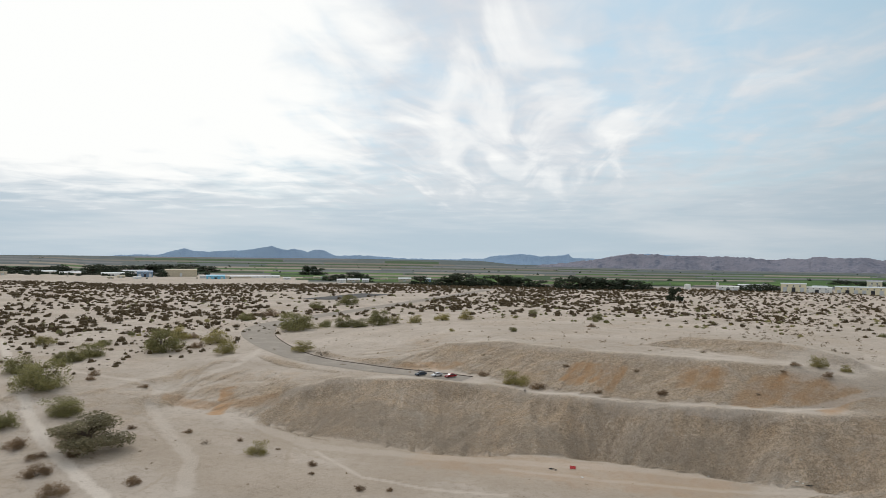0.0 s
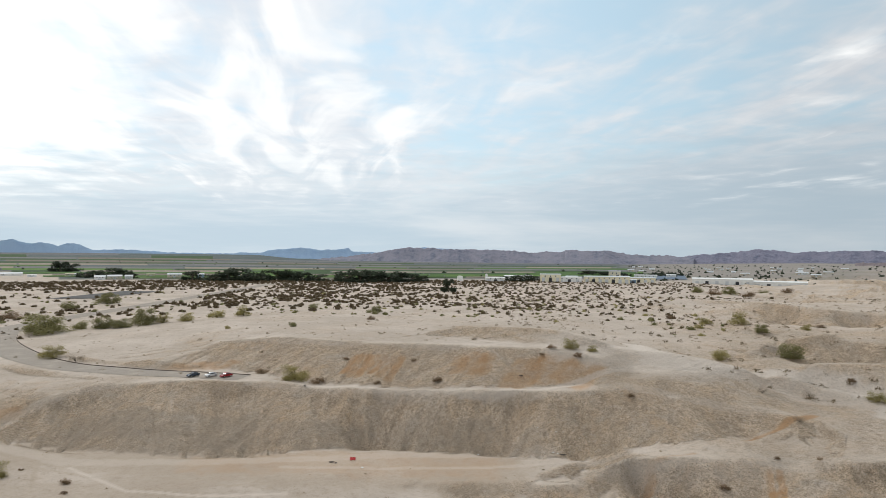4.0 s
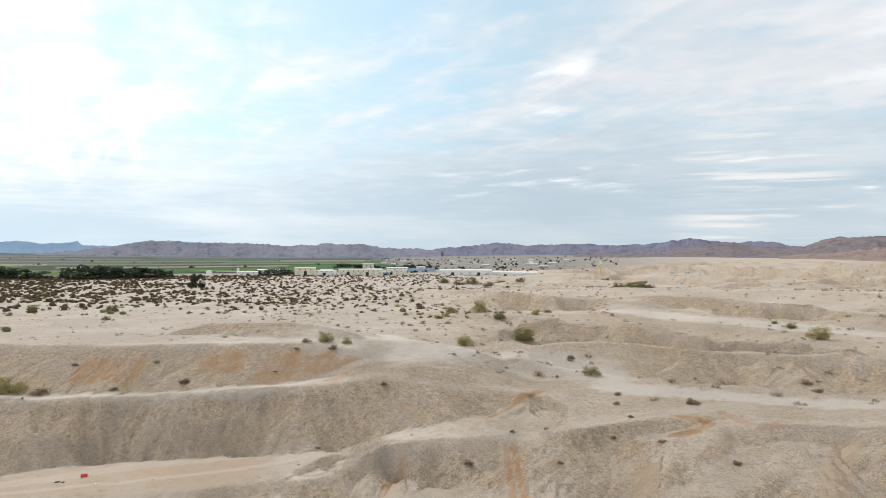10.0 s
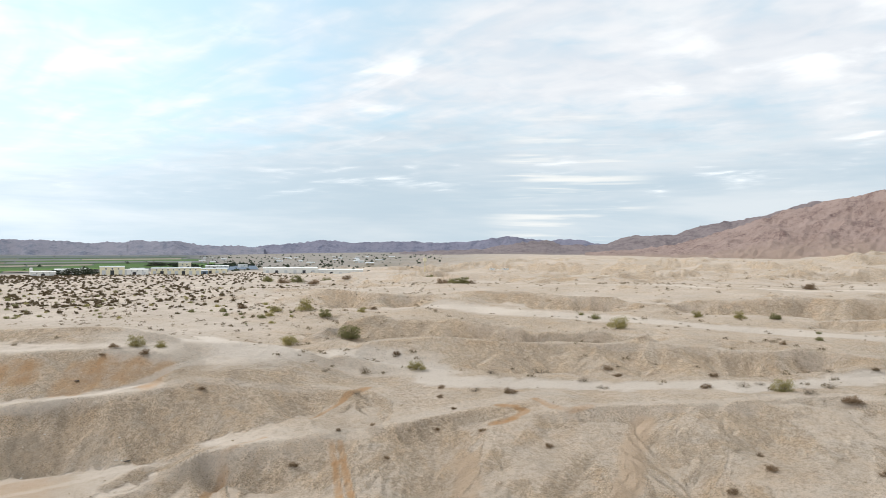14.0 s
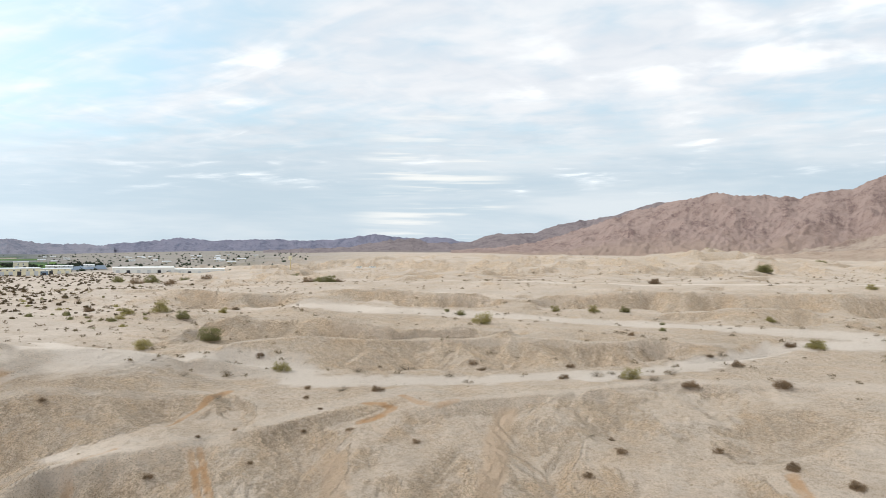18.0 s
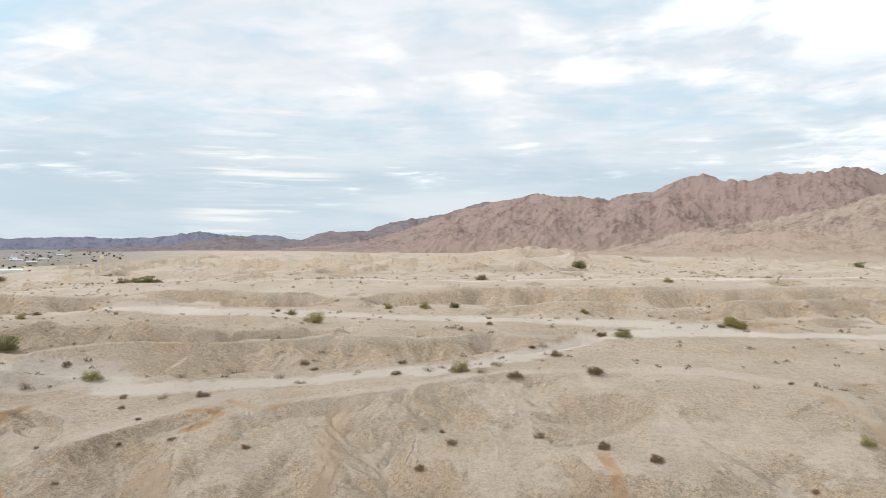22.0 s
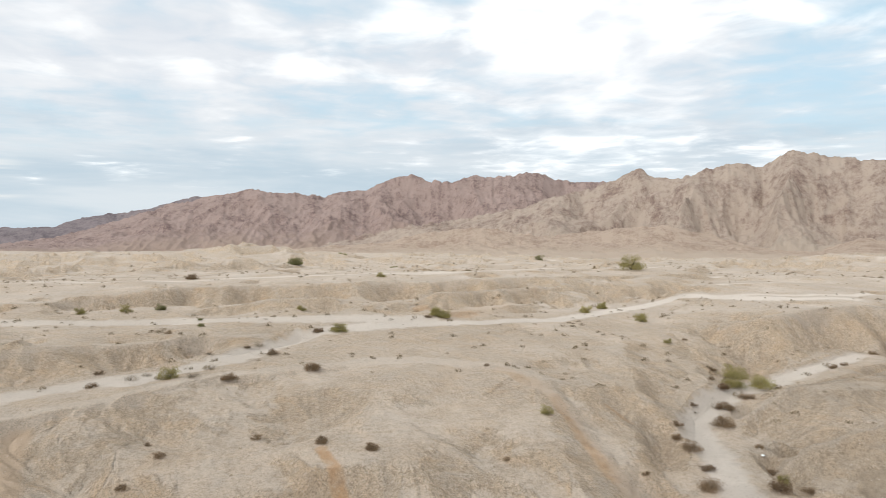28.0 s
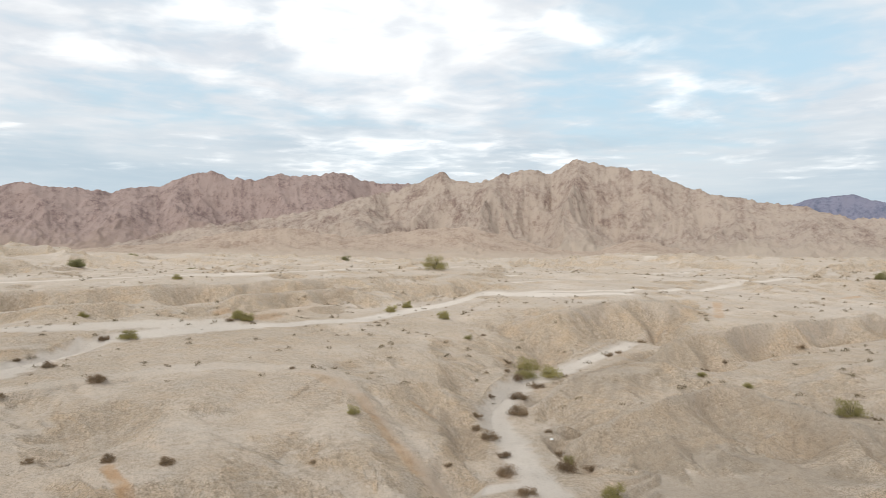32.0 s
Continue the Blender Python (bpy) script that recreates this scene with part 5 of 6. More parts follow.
main_ridge = [(63.6, 1), (67.2, 19), (70.5, 38), (72.2, 66), (74.9, 111), (77.5, 162), (81.1, 211), (83.4, 231), (84.6, 242), (86.2, 228), (88.1, 226), (89.9, 212), (91.3, 241), (93.4, 243), (94.5, 276), (95.9, 300), (97.0, 313), (97.7, 304), (98.6, 282), (100.4, 276), (102.1, 301), (105.6, 299), (106.4, 319), (108.0, 308), (109.3, 288), (110.5, 282), (113.5, 286), (115.8, 248), (117.9, 203)]
front_ridge = [(87.6, -2), (91.3, 31), (95.9, 77), (99.5, 101), (103.0, 124), (106.4, 154), (108.5, 188), (110.5, 209), (113.2, 235), (114.3, 264), (115.2, 282), (115.7, 272), (116.5, 255), (117.5, 243), (117.6, 240), (119.4, 259), (121.9, 299), (123.1, 289), (124.2, 285), (126.2, 331), (127.6, 319), (129.1, 308), (130.6, 291), (132.0, 286), (133.6, 246), (135.7, 218), (137.7, 190), (139.7, 177), (141.9, 161), (143.4, 146), (145.6, 122), (147.9, 113), (152.0, 95), (157.6, 63)]
apron = [(86.5, 3), (90.3, 19), (94.6, 29), (97.8, 56), (100.1, 67), (102.8, 77), (105.6, 55), (107.5, 48), (111.2, 62), (114.8, 76), (117.1, 83), (120.2, 57), (124.5, 20), (127.8, 12), (130.6, 47), (132.5, 38), (135.1, 16)]
far_right_hill = [(139.3, 171), (141.8, 231), (143.0, 262), (144.5, 274), (145.9, 280), (146.9, 253), (147.8, 241), (150.5, 252), (154.9, 194)]


def mountain(name, crest, distance, depth, foot, mat, label, seed, rough=1.0, step=0.1, rows=90, spur=130.0):
    """A range whose crest runs at one distance; spurs and branching ravines run down from it."""
    b = np.arange(crest[0][0], crest[-1][0] + step, step)
    top = np.interp(b, [c[0] for c in crest], [c[1] for c in crest])
    arc = np.radians(b) * distance
    crag = rough * fractal(arc / 40, arc * 0 + seed, 5, seed, 0.72) * 12
    u = np.concatenate([np.linspace(0, 1, rows), 1 + np.linspace(0.05, 1, rows // 5)])
    bg, ug = np.meshgrid(b, u, indexing="ij")
    crest_wave = fractal(arc / 300, arc * 0 + 2.5, 3, seed + 9) * depth * 0.2
    dist = distance - depth + ug * depth + crest_wave[:, None] * np.clip(ug, 0, 1)
    ag = np.radians(bg) * distance
    fall = np.where(ug <= 1, ug, np.clip(2 - ug, 0, 1))
    wx = fractal(ag / 300, dist / 300, 2, seed + 3) * 150
    spurs = ridged((ag + wx) / (spur * 4.2), (dist + wx) / (spur * 6.5), 2, seed + 5, 0.45) - 0.72
    mid = np.clip(fall * 5, 0, 1) * np.clip((1 - fall) * 3, 0, 1)
    lift = np.clip(fall + spurs * 0.42 * mid * rough, 0, 1) ** 1.6
    t = top[:, None] - foot
    z0 = foot - 12 * (1 - np.clip(fall * 8, 0, 1)) + t * lift
    sx = np.gradient(z0, axis=0) / np.gradient(ag, axis=0)
    sy = np.gradient(z0, axis=1) / np.gradient(dist, axis=1)
    z, fine = furrow(ag, dist, z0, sx, sy, (spur * 1.9, spur * 0.85, spur * 0.42, spur * 0.22), (0.05, 0.05, 0.07, 0.09), seed + 70, 0.0, 0.9)
    z = z0 + (z - z0) * (0.12 + 0.88 * np.clip((1 - fall) * 5, 0, 1)) * rough
    z = z + (ridged((ag + 0.75 * dist + wx) / (spur * 2.6), (dist - 0.5 * ag + wx) / (spur * 2.9), 6, seed + 60, 0.58) - 0.72) * t * 0.36 * mid * rough
    z = z + crag[:, None] * np.clip((fall - 0.86) / 0.14, 0, 1) ** 2
    z = z + fractal(ag / 35, dist / 35, 4, seed + 90, 0.65) * 9 * rough * np.clip(fall * 3, 0, 1)
    ob = new(name, grid_mesh(name, dist * np.sin(np.radians(bg)), dist * np.cos(np.radians(bg)), z))
    set_attribute(ob.data, "rock", 0.5 + 0.2 * fine)
    set_attribute(ob.data, "base", 1 - np.clip(fall, 0, 1))
    ob.data.materials.append(mat)
    return tagged(ob, label, "mountain", kind="structure")


BROWN = mountain_material("brown_rock", (0.205, 0.14, 0.128), (0.405, 0.305, 0.268), 1.0, (0.40, 0.30, 0.245))
PINK = mountain_material("pink_rock", (0.245, 0.17, 0.14), (0.485, 0.39, 0.318), 1.0, (0.50, 0.41, 0.33))
# distance haze is mixed into the base colours of the next two rocks
DARK = mountain_material("haze_tinted_dark_rock", (0.125, 0.14, 0.20), (0.25, 0.245, 0.31), 1.0, (0.26, 0.22, 0.22))
PURPLE = mountain_material("haze_tinted_purple_rock", (0.15, 0.17, 0.225), (0.29, 0.28, 0.325), 0.8, (0.33, 0.29, 0.28))
APRON = mountain_material("pale_fan_gravel", (0.37, 0.265, 0.20), (0.54, 0.42, 0.33), 1.4, (0.56, 0.45, 0.355))
# blue base colour stands in for the air haze over the farthest range
HAZY = mountain_material("haze_painted_rock", (0.40, 0.55, 0.75), (0.47, 0.62, 0.80), 0.5, (0.56, 0.68, 0.82))
mountain("mountain_far_blue", far_blue, 4850, 120, -60, HAZY, "mountains in painted blue haze far beyond the farmed valley", 3, 0.5, 0.2, 50)
mountain("mountain_valley", valley_hills, 4300, 700, -75, PURPLE, "low purple-brown hills with painted haze behind the green valley", 13, 0.8, rows=60)
mountain("mountain_valley_end", valley_hills2, 4500, 500, -50, DARK, "dark hills with bluish painted haze closing the valley", 23, 0.7)
DUSK = mountain_material("dusky_brown_rock", (0.15, 0.125, 0.135), (0.28, 0.235, 0.235), 1.0, (0.30, 0.245, 0.22))
mountain("mountain_dark", dark_foot, 3600, 900, -20, DUSK, "dark rocky foothills of the brown range", 33, 0.8)
mountain("mountain_main", main_ridge, 2950, 680, 0, BROWN, "rugged brown desert mountain range with ravines", 43, spur=85.0)
mountain("mountain_front", front_ridge, 2500, 620, 0, PINK, "pinkish brown rocky mountain with spurs", 53, spur=85.0)
mountain("mountain_apron", apron, 2050, 380, 5, APRON, "pale pinkish gravel foothills below the rocky mountain", 73, 0.6, spur=60.0)
mountain("mountain_far_end", far_right_hill, 4000, 600, 0, DARK, "dark hill with blue-grey painted haze behind the brown range", 63, 0.7)

# ---------------------------------------------------------------- builders


def z_at(x, y):
    return float(ground_height(x, y)[0])


def part(name, bm, mat, parent, label=""):
    """One mesh part under a thing or a part."""
    me = bpy.data.meshes.new(name)
    bm.to_mesh(me)
    bm.free()
    me.materials.append(mat)
    ob = new(name, me)
    ob.parent = parent
    return tagged(ob, label) if label else ob


def anchor(name, m, label, category, group=""):
    e = new(name)
    e.matrix_basis = m
    return tagged(e, label, category, group)


def box(bm, x0, x1, y0, y1, z0, z1, bevel=0.0):
    r = bmesh.ops.create_cube(bm, size=1.0)
    bmesh.ops.scale(bm, vec=(x1 - x0, y1 - y0, z1 - z0), verts=r["verts"])
    bmesh.ops.translate(bm, vec=((x0 + x1) / 2, (y0 + y1) / 2, (z0 + z1) / 2), verts=r["verts"])
    if bevel:
        edges = list({e for v in r["verts"] for e in v.link_edges})
        bmesh.ops.bevel(bm, geom=edges, offset=bevel, segments=2, affect="EDGES", profile=0.6)
    return bm


def a_box(*size, bevel=0.0):
    return box(bmesh.new(), *size, bevel=bevel)


def tube(bm, p0, p1, r0, r1, sides=6):
    """A tapered limb between two points."""
    p0, p1 = Vector(p0), Vector(p1)
    q = (p1 - p0).to_track_quat("Z", "Y")
    rings = []
    for p, r in ((p0, r0), (p1, r1)):
        rings.append([bm.verts.new(p + q @ Vector((r * math.cos(a), r * math.sin(a), 0))) for a in [2 * math.pi * k / sides for k in range(sides)]])
    for k in range(sides):
        bm.faces.new((rings[0][k], rings[0][(k + 1) % sides], rings[1][(k + 1) % sides], rings[1][k]))
    bm.faces.new(rings[1])
    return bm


def leaf_cloud(rng, count, size, centres, radii):
    """Vertices of small leaf blades, three to a blade, in clumps round the centres."""
    which = rng.integers(0, len(centres), count)
    v = rng.normal(size=(count, 3))
    v /= np.linalg.norm(v, axis=1)[:, None]
    c = centres[which] + v * radii[which][:, None] * (rng.random(count) ** 0.45)[:, None] * np.array([1, 1, 0.8])
    a, b = rng.normal(size=(count, 3)), rng.normal(size=(count, 3))
    a /= np.linalg.norm(a, axis=1)[:, None]
    b /= np.linalg.norm(b, axis=1)[:, None]
    s = size * (0.6 + 0.8 * rng.random(count))[:, None]
    tri = np.stack([c + a * s, c - a * s * 0.5 + b * s * 0.7, c - a * s * 0.5 - b * s * 0.7], 1)
    tri[:, :, 2] = np.maximum(tri[:, :, 2], 0.01)
    return tri.reshape(-1, 3)


def triangles_mesh(name, verts, mat):
    me = bpy.data.meshes.new(name)
    n = len(verts)
    me.vertices.add(n)
    me.vertices.foreach_set("co", np.asarray(verts, np.float32).ravel())
    me.loops.add(n)
    me.loops.foreach_set("vertex_index", np.arange(n, dtype=np.int32))
    me.polygons.add(n // 3)
    me.polygons.foreach_set("loop_start", np.arange(0, n, 3, dtype=np.int32))
    me.update(calc_edges=True)
    me.materials.append(mat)
    return me


def shrub(name, leaf, label, seed, leaves, blade, flat, open_=0.5):
    """A desert shrub one metre wide: stems from one root and leafy clumps of uneven height."""
    rng = np.random.default_rng(seed)
    root = anchor(name, pose(0, 0, -500), label, "shrub", "desert shrubs")
    tips = []
    bm = bmesh.new()
    for k in range(7):
        a, lean = rng.random() * 6.283, 0.08 + 0.28 * rng.random()
        tip = (math.cos(a) * lean, math.sin(a) * lean, flat * (0.35 + 0.3 * rng.random()))
        mid = (tip[0] * 0.5, tip[1] * 0.5, tip[2] * 0.5)
        tube(bm, (0, 0, -0.05), mid, 0.010, 0.007, 4)
        tube(bm, mid, tip, 0.007, 0.003, 4)
        tips.append(tip)
    part("stem", bm, BARK, root)
    skirt = [(0.36 * rng.random() ** 0.5 * math.cos(a), 0.36 * rng.random() ** 0.5 * math.sin(a), flat * (0.05 + 0.26 * rng.random())) for a in rng.random(18) * 6.283]
    centres = np.array(tips + skirt)
    radii = open_ * (0.24 + 0.22 * rng.random(len(centres)))
    foliage = new("foliage", triangles_mesh("foliage", leaf_cloud(rng, leaves, blade, centres, radii), leaf))
    foliage.parent = root
    return root


def tree(name, leaf, label, seed, leaves=700):
    """A broad tree one metre wide and one high: trunk, limbs and crown."""
    rng = np.random.default_rng(seed)
    root = anchor(name, pose(0, 0, -500), label, "tree", "valley trees")
    bm = bmesh.new()
    tube(bm, (0, 0, -0.06), (0.02, 0.01, 0.34), 0.05, 0.035, 7)
    tips = []
    for k in range(8):
        a, lean = rng.random() * 6.283, 0.14 + 0.22 * rng.random()
        tip = (math.cos(a) * lean, math.sin(a) * lean, 0.40 + 0.34 * rng.random())
        tube(bm, (0.02, 0.01, 0.3), tip, 0.026, 0.007, 5)
        tips.append(tip)
    part("trunk", bm, BARK, root)
    low = [(0.38 * math.cos(a), 0.38 * math.sin(a), 0.10 + 0.2 * rng.random()) for a in rng.random(11) * 6.283]
    centres = np.array(tips + low)
    crown = new("crown", triangles_mesh("crown", leaf_cloud(rng, leaves, 0.065 if leaves < 1500 else 0.026, centres, 0.16 + 0.10 * rng.random(len(centres))), leaf))
    crown.parent = root
    return root


def plant(proto, x, y, wide, tall, turn, sink=0.0):
    return copy_thing(proto, pose(x, y, z_at(x, y) - sink, 0, 0, turn) @ Matrix.Diagonal((wide, wide, tall, 1)))


# ---------------------------------------------------------------- road
rx, ry, rz = ribbon(0.09)
road = new("road", grid_mesh("road", rx[:, ::-1], ry[:, ::-1], rz[:, ::-1]))
road.data.materials.append(ASPHALT)
tagged(road, "dusty grey asphalt road curving over the sand", "road", kind="structure")
KERB_PAINT = plain("dark_kerb", (0.13, 0.10, 0.075))


def kerb_run(first, last, name):
    """A low dark barrier kept along the outer edge of the road."""
    x, y, z = ribbon(0.0)
    n = len(x)
    bm = bmesh.new()
    prev = None
    for k in range(int(first * n), int(last * n)):
        ex, ey = x[k, -1] - x[k, 0], y[k, -1] - y[k, 0]
        s = math.hypot(ex, ey)
        ex, ey = ex / s, ey / s
        ring = []
        for off, up in ((0.3, -0.3), (0.3, 0.3), (0.55, 0.3), (0.55, -0.3)):
            ring.append(bm.verts.new((x[k, -1] + ex * off, y[k, -1] + ey * off, z[k, -1] + up)))
        if prev:
            for i in range(3):
                bm.faces.new((prev[i], ring[i], ring[i + 1], prev[i + 1]))
        prev = ring
    me = bpy.data.meshes.new(name)
    bm.to_mesh(me)
    bm.free()
    me.materials.append(KERB_PAINT)
    return tagged(new(name, me), "low dark barrier kerb beside the asphalt road", "kerb", kind="structure")


kerb_run(0.0, 0.52, "kerb")
# parking pad of dark asphalt
px_, py_ = np.array([p[0] for p in PAD]), np.array([p[1] for p in PAD])
u, v = np.meshgrid(np.linspace(0, 1, 30), np.linspace(0, 1, 10), indexing="ij")
ax_ = (px_[0] * (1 - u) + px_[1] * u) * (1 - v) + (px_[3] * (1 - u) + px_[2] * u) * v
ay_ = (py_[0] * (1 - u) + py_[1] * u) * (1 - v) + (py_[3] * (1 - u) + py_[2] * u) * v
pad = new("parking_pad", grid_mesh("parking_pad", ax_, ay_, ground_height(ax_.ravel(), ay_.ravel()).reshape(ax_.shape) + 0.3))
pad.data.materials.append(plain("dark_tarmac", (0.11, 0.105, 0.10), 0.9, 0.2, scale=0.2))
tagged(pad, "dark tarmac pad on the pale sand", "pavement", kind="structure")

# yard of blue-grey tarmac beside the works
px_, py_ = np.array([p[0] for p in LOT]), np.array([p[1] for p in LOT])
ax_ = (px_[0] * (1 - u) + px_[1] * u) * (1 - v) + (px_[3] * (1 - u) + px_[2] * u) * v
ay_ = (py_[0] * (1 - u) + py_[1] * u) * (1 - v) + (py_[3] * (1 - u) + py_[2] * u) * v
lot = new("works_yard", grid_mesh("works_yard", ax_, ay_, ground_height(ax_.ravel(), ay_.ravel()).reshape(ax_.shape) + 0.6))
lot.data.materials.append(plain("blue_tarmac", (0.13, 0.17, 0.22), 0.7, 0.2, scale=0.1))
tagged(lot, "blue-grey tarmac yard beside the works", "pavement", kind="structure")

# ---------------------------------------------------------------- cars
GLASS = plain("car_glass", (0.02, 0.025, 0.03), 0.08, 0.5)
TYRE = plain("tyre_rubber", (0.02, 0.02, 0.02), 0.9)
RIM = plain("alloy_rim", (0.5, 0.5, 0.5), 0.3, 0.5, 0.9)
LAMP = plain("lamp_lens", (0.8, 0.8, 0.78), 0.15, 0.5)
TAIL = plain("tail_lens", (0.35, 0.02, 0.02), 0.2, 0.5)


def profile_body(bm, outline, half, taper=0.0):
    """A side outline drawn out to both sides, narrowed towards the top."""
    top = max(z for _, z in outline)
    low = min(z for _, z in outline)
    sides = []
    for s in (-1, 1):
        sides.append([bm.verts.new((s * (half - taper * (z - low) / (top - low)), y, z)) for y, z in outline])
    n = len(outline)
    for k in range(n):
        bm.faces.new((sides[0][k], sides[0][(k + 1) % n], sides[1][(k + 1) % n], sides[1][k]))
    bm.faces.new(sides[0][::-1])
    bm.faces.new(sides[1])
    bmesh.ops.recalc_face_normals(bm, faces=bm.faces)
    bmesh.ops.bevel(bm, geom=[e for e in bm.edges if e.calc_face_angle(0) > 0.5], offset=0.06, segments=2, affect="EDGES")
    return bm


def car(m, paint, label):
    root = anchor("car", m, label, "car", "parked cars")
    body = part("body", profile_body(bmesh.new(), [(-2.2, 0.35), (-2.25, 0.75), (-2.1, 0.98), (-1.0, 1.02), (0.9, 0.98), (2.0, 0.84), (2.2, 0.62), (2.18, 0.3)], 0.89), paint, root)
    part("cabin", profile_body(bmesh.new(), [(-1.75, 0.98), (-1.2, 1.42), (-0.2, 1.5), (0.35, 1.42), (1.05, 0.98)], 0.82, 0.16), paint, root)
    for s in (-1, 1):
        bm = bmesh.new()
        vs = [bm.verts.new((s * (0.835 - 0.16 * (z - 0.98) / 0.52), y, z)) for y, z in ((-1.45, 1.03), (-1.12, 1.36), (0.25, 1.38), (0.8, 1.03))]
        back = [bm.verts.new((v.co.x - s * 0.05, v.co.y, v.co.z)) for v in vs]
        bm.faces.new(vs)
        for k in range(4):
            bm.faces.new((vs[k], vs[(k + 1) % 4], back[(k + 1) % 4], back[k]))
        part("side_window", bm, GLASS, root)
    for y0, z0, y1, z1, nm in ((0.98, 1.04, 0.42, 1.4, "windscreen"), (-1.72, 1.04, -1.26, 1.39, "rear_window")):
        bm = bmesh.new()
        off = 0.03 if y0 > 0 else -0.03
        vs = [bm.verts.new(c) for c in ((-0.7, y0 + off, z0), (0.7, y0 + off, z0), (0.6, y1 + off, z1), (-0.6, y1 + off, z1))]
        low = [bm.verts.new((v.co.x, v.co.y - off, v.co.z - 0.03)) for v in vs]
        bm.faces.new(vs)
        for k in range(4):
            bm.faces.new((vs[k], vs[(k + 1) % 4], low[(k + 1) % 4], low[k]))
        part(nm, bm, GLASS, root)
    for s, y in itertools.product((-1, 1), (-1.35, 1.35)):
        bm = bmesh.new()
        r = bmesh.ops.create_cone(bm, cap_ends=True, segments=18, radius1=0.33, radius2=0.33, depth=0.22)
        bmesh.ops.rotate(bm, verts=r["verts"], cent=(0, 0, 0), matrix=Matrix.Rotation(math.pi / 2, 3, "Y"))
        bmesh.ops.translate(bm, verts=r["verts"], vec=(s * 0.82, y, 0.33))
        wheel = part("wheel", bm, TYRE, root)
        bm = bmesh.new()
        r = bmesh.ops.create_cone(bm, cap_ends=True, segments=14, radius1=0.21, radius2=0.19, depth=0.05)
        bmesh.ops.rotate(bm, verts=r["verts"], cent=(0, 0, 0), matrix=Matrix.Rotation(s * math.pi / 2, 3, "Y"))
        bmesh.ops.translate(bm, verts=r["verts"], vec=(s * 0.94, y, 0.33))
        part("rim", bm, RIM, wheel)
        part("headlight" if y > 0 else "tail_light", a_box(s * 0.62 - 0.17, s * 0.62 + 0.17, *((2.08, 2.19) if y > 0 else (-2.27, -2.16)), 0.66, 0.8, bevel=0.02), LAMP if y > 0 else TAIL, root)
    return root


for (cx, cy, _, _), colour, label in zip(CARS, ((0.035, 0.05, 0.075), (0.72, 0.72, 0.72), (0.30, 0.015, 0.02)),
                                         ("dark blue-grey sedan parked on the road's end", "white hatchback parked between two cars", "red sedan parked at the end of the road")):
    px, py, pz = ribbon(0.09)
    k = np.argmin((px - cx) ** 2 + (py - cy) ** 2)
    car(pose(cx, cy, float(pz.ravel()[k]), 0, 0, 128), plain("car_paint", colour, 0.25, 0.5, 0.2, 0.03), label)

# ---------------------------------------------------------------- buildings
WHITE = plain("white_cladding", (0.80, 0.80, 0.77), 0.6, scale=0.3, spread=0.06)
CREAM = plain("cream_cladding", (0.80, 0.74, 0.54), 0.7, scale=0.3, spread=0.06)
BEIGE = plain("beige_wall", (0.62, 0.55, 0.44), 0.8, scale=0.3, spread=0.08)
STEEL_BLUE = plain("blue_grey_cladding", (0.20, 0.29, 0.40), 0.6, scale=0.3)
TANNED = plain("tan_cladding", (0.58, 0.51, 0.38), 0.8, scale=0.3)
CYAN = plain("cyan_sheeting", (0.18, 0.50, 0.68), 0.5, scale=0.4)
ROOFING = plain("pale_roofing", (0.60, 0.62, 0.63), 0.5, scale=0.2, spread=0.08)
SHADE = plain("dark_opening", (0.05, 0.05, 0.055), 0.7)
PANE = plain("window_pane", (0.05, 0.07, 0.09), 0.1, 0.5)
YELLOW = plain("yellow_paint", (0.60, 0.45, 0.10), 0.6)


def shed(x, y, wide, tall, deep, wall, roof, label, gable=0.25, doors=2, windows=3, name="warehouse"):
    """A low building facing the hill, with a pitched roof, doors and windows."""
    turn = -math.degrees(math.atan2(x, y))
    root = anchor(name, pose(x, y, z_at(x, y) - 0.4, 0, 0, turn), label, "building", "valley buildings")
    w = wide / 2
    part("wall", a_box(-w, w, 0, deep, 0, tall), wall, root)
    bm = bmesh.new()
    rise = gable * min(deep, 12) * 0.35
    prof = [(-0.5, tall), (-0.5, tall + 0.25), (deep / 2, tall + 0.25 + rise), (deep + 0.5, tall + 0.25), (deep + 0.5, tall)]
    ends = [[bm.verts.new((s, q, zz)) for q, zz in prof] for s in (-w - 0.4, w + 0.4)]
    for k in range(5):
        bm.faces.new((ends[0][k], ends[0][(k + 1) % 5], ends[1][(k + 1) % 5], ends[1][k]))
    bm.faces.new(ends[0][::-1])
    bm.faces.new(ends[1])
    bmesh.ops.recalc_face_normals(bm, faces=bm.faces)
    part("roof", bm, roof, root)
    for k in range(doors):
        c = -w + wide * (k + 0.5) / max(doors, 1)
        part("door", a_box(c - min(2.2, w * 0.3), c + min(2.2, w * 0.3), -0.1, 0.1, 0, tall * 0.62), SHADE if k % 3 == 1 else ROOFING, root)
    for k in range(windows):
        c = -w + wide * (k + 1) / (windows + 1)
        frame_ = part("window", a_box(c - 0.9, c + 0.9, -0.08, 0.05, tall * 0.68, tall * 0.9), WHITE, root)
        part("pane", a_box(c - 0.75, c + 0.75, -0.12, -0.06, tall * 0.71, tall * 0.87), PANE, frame_)
    return root


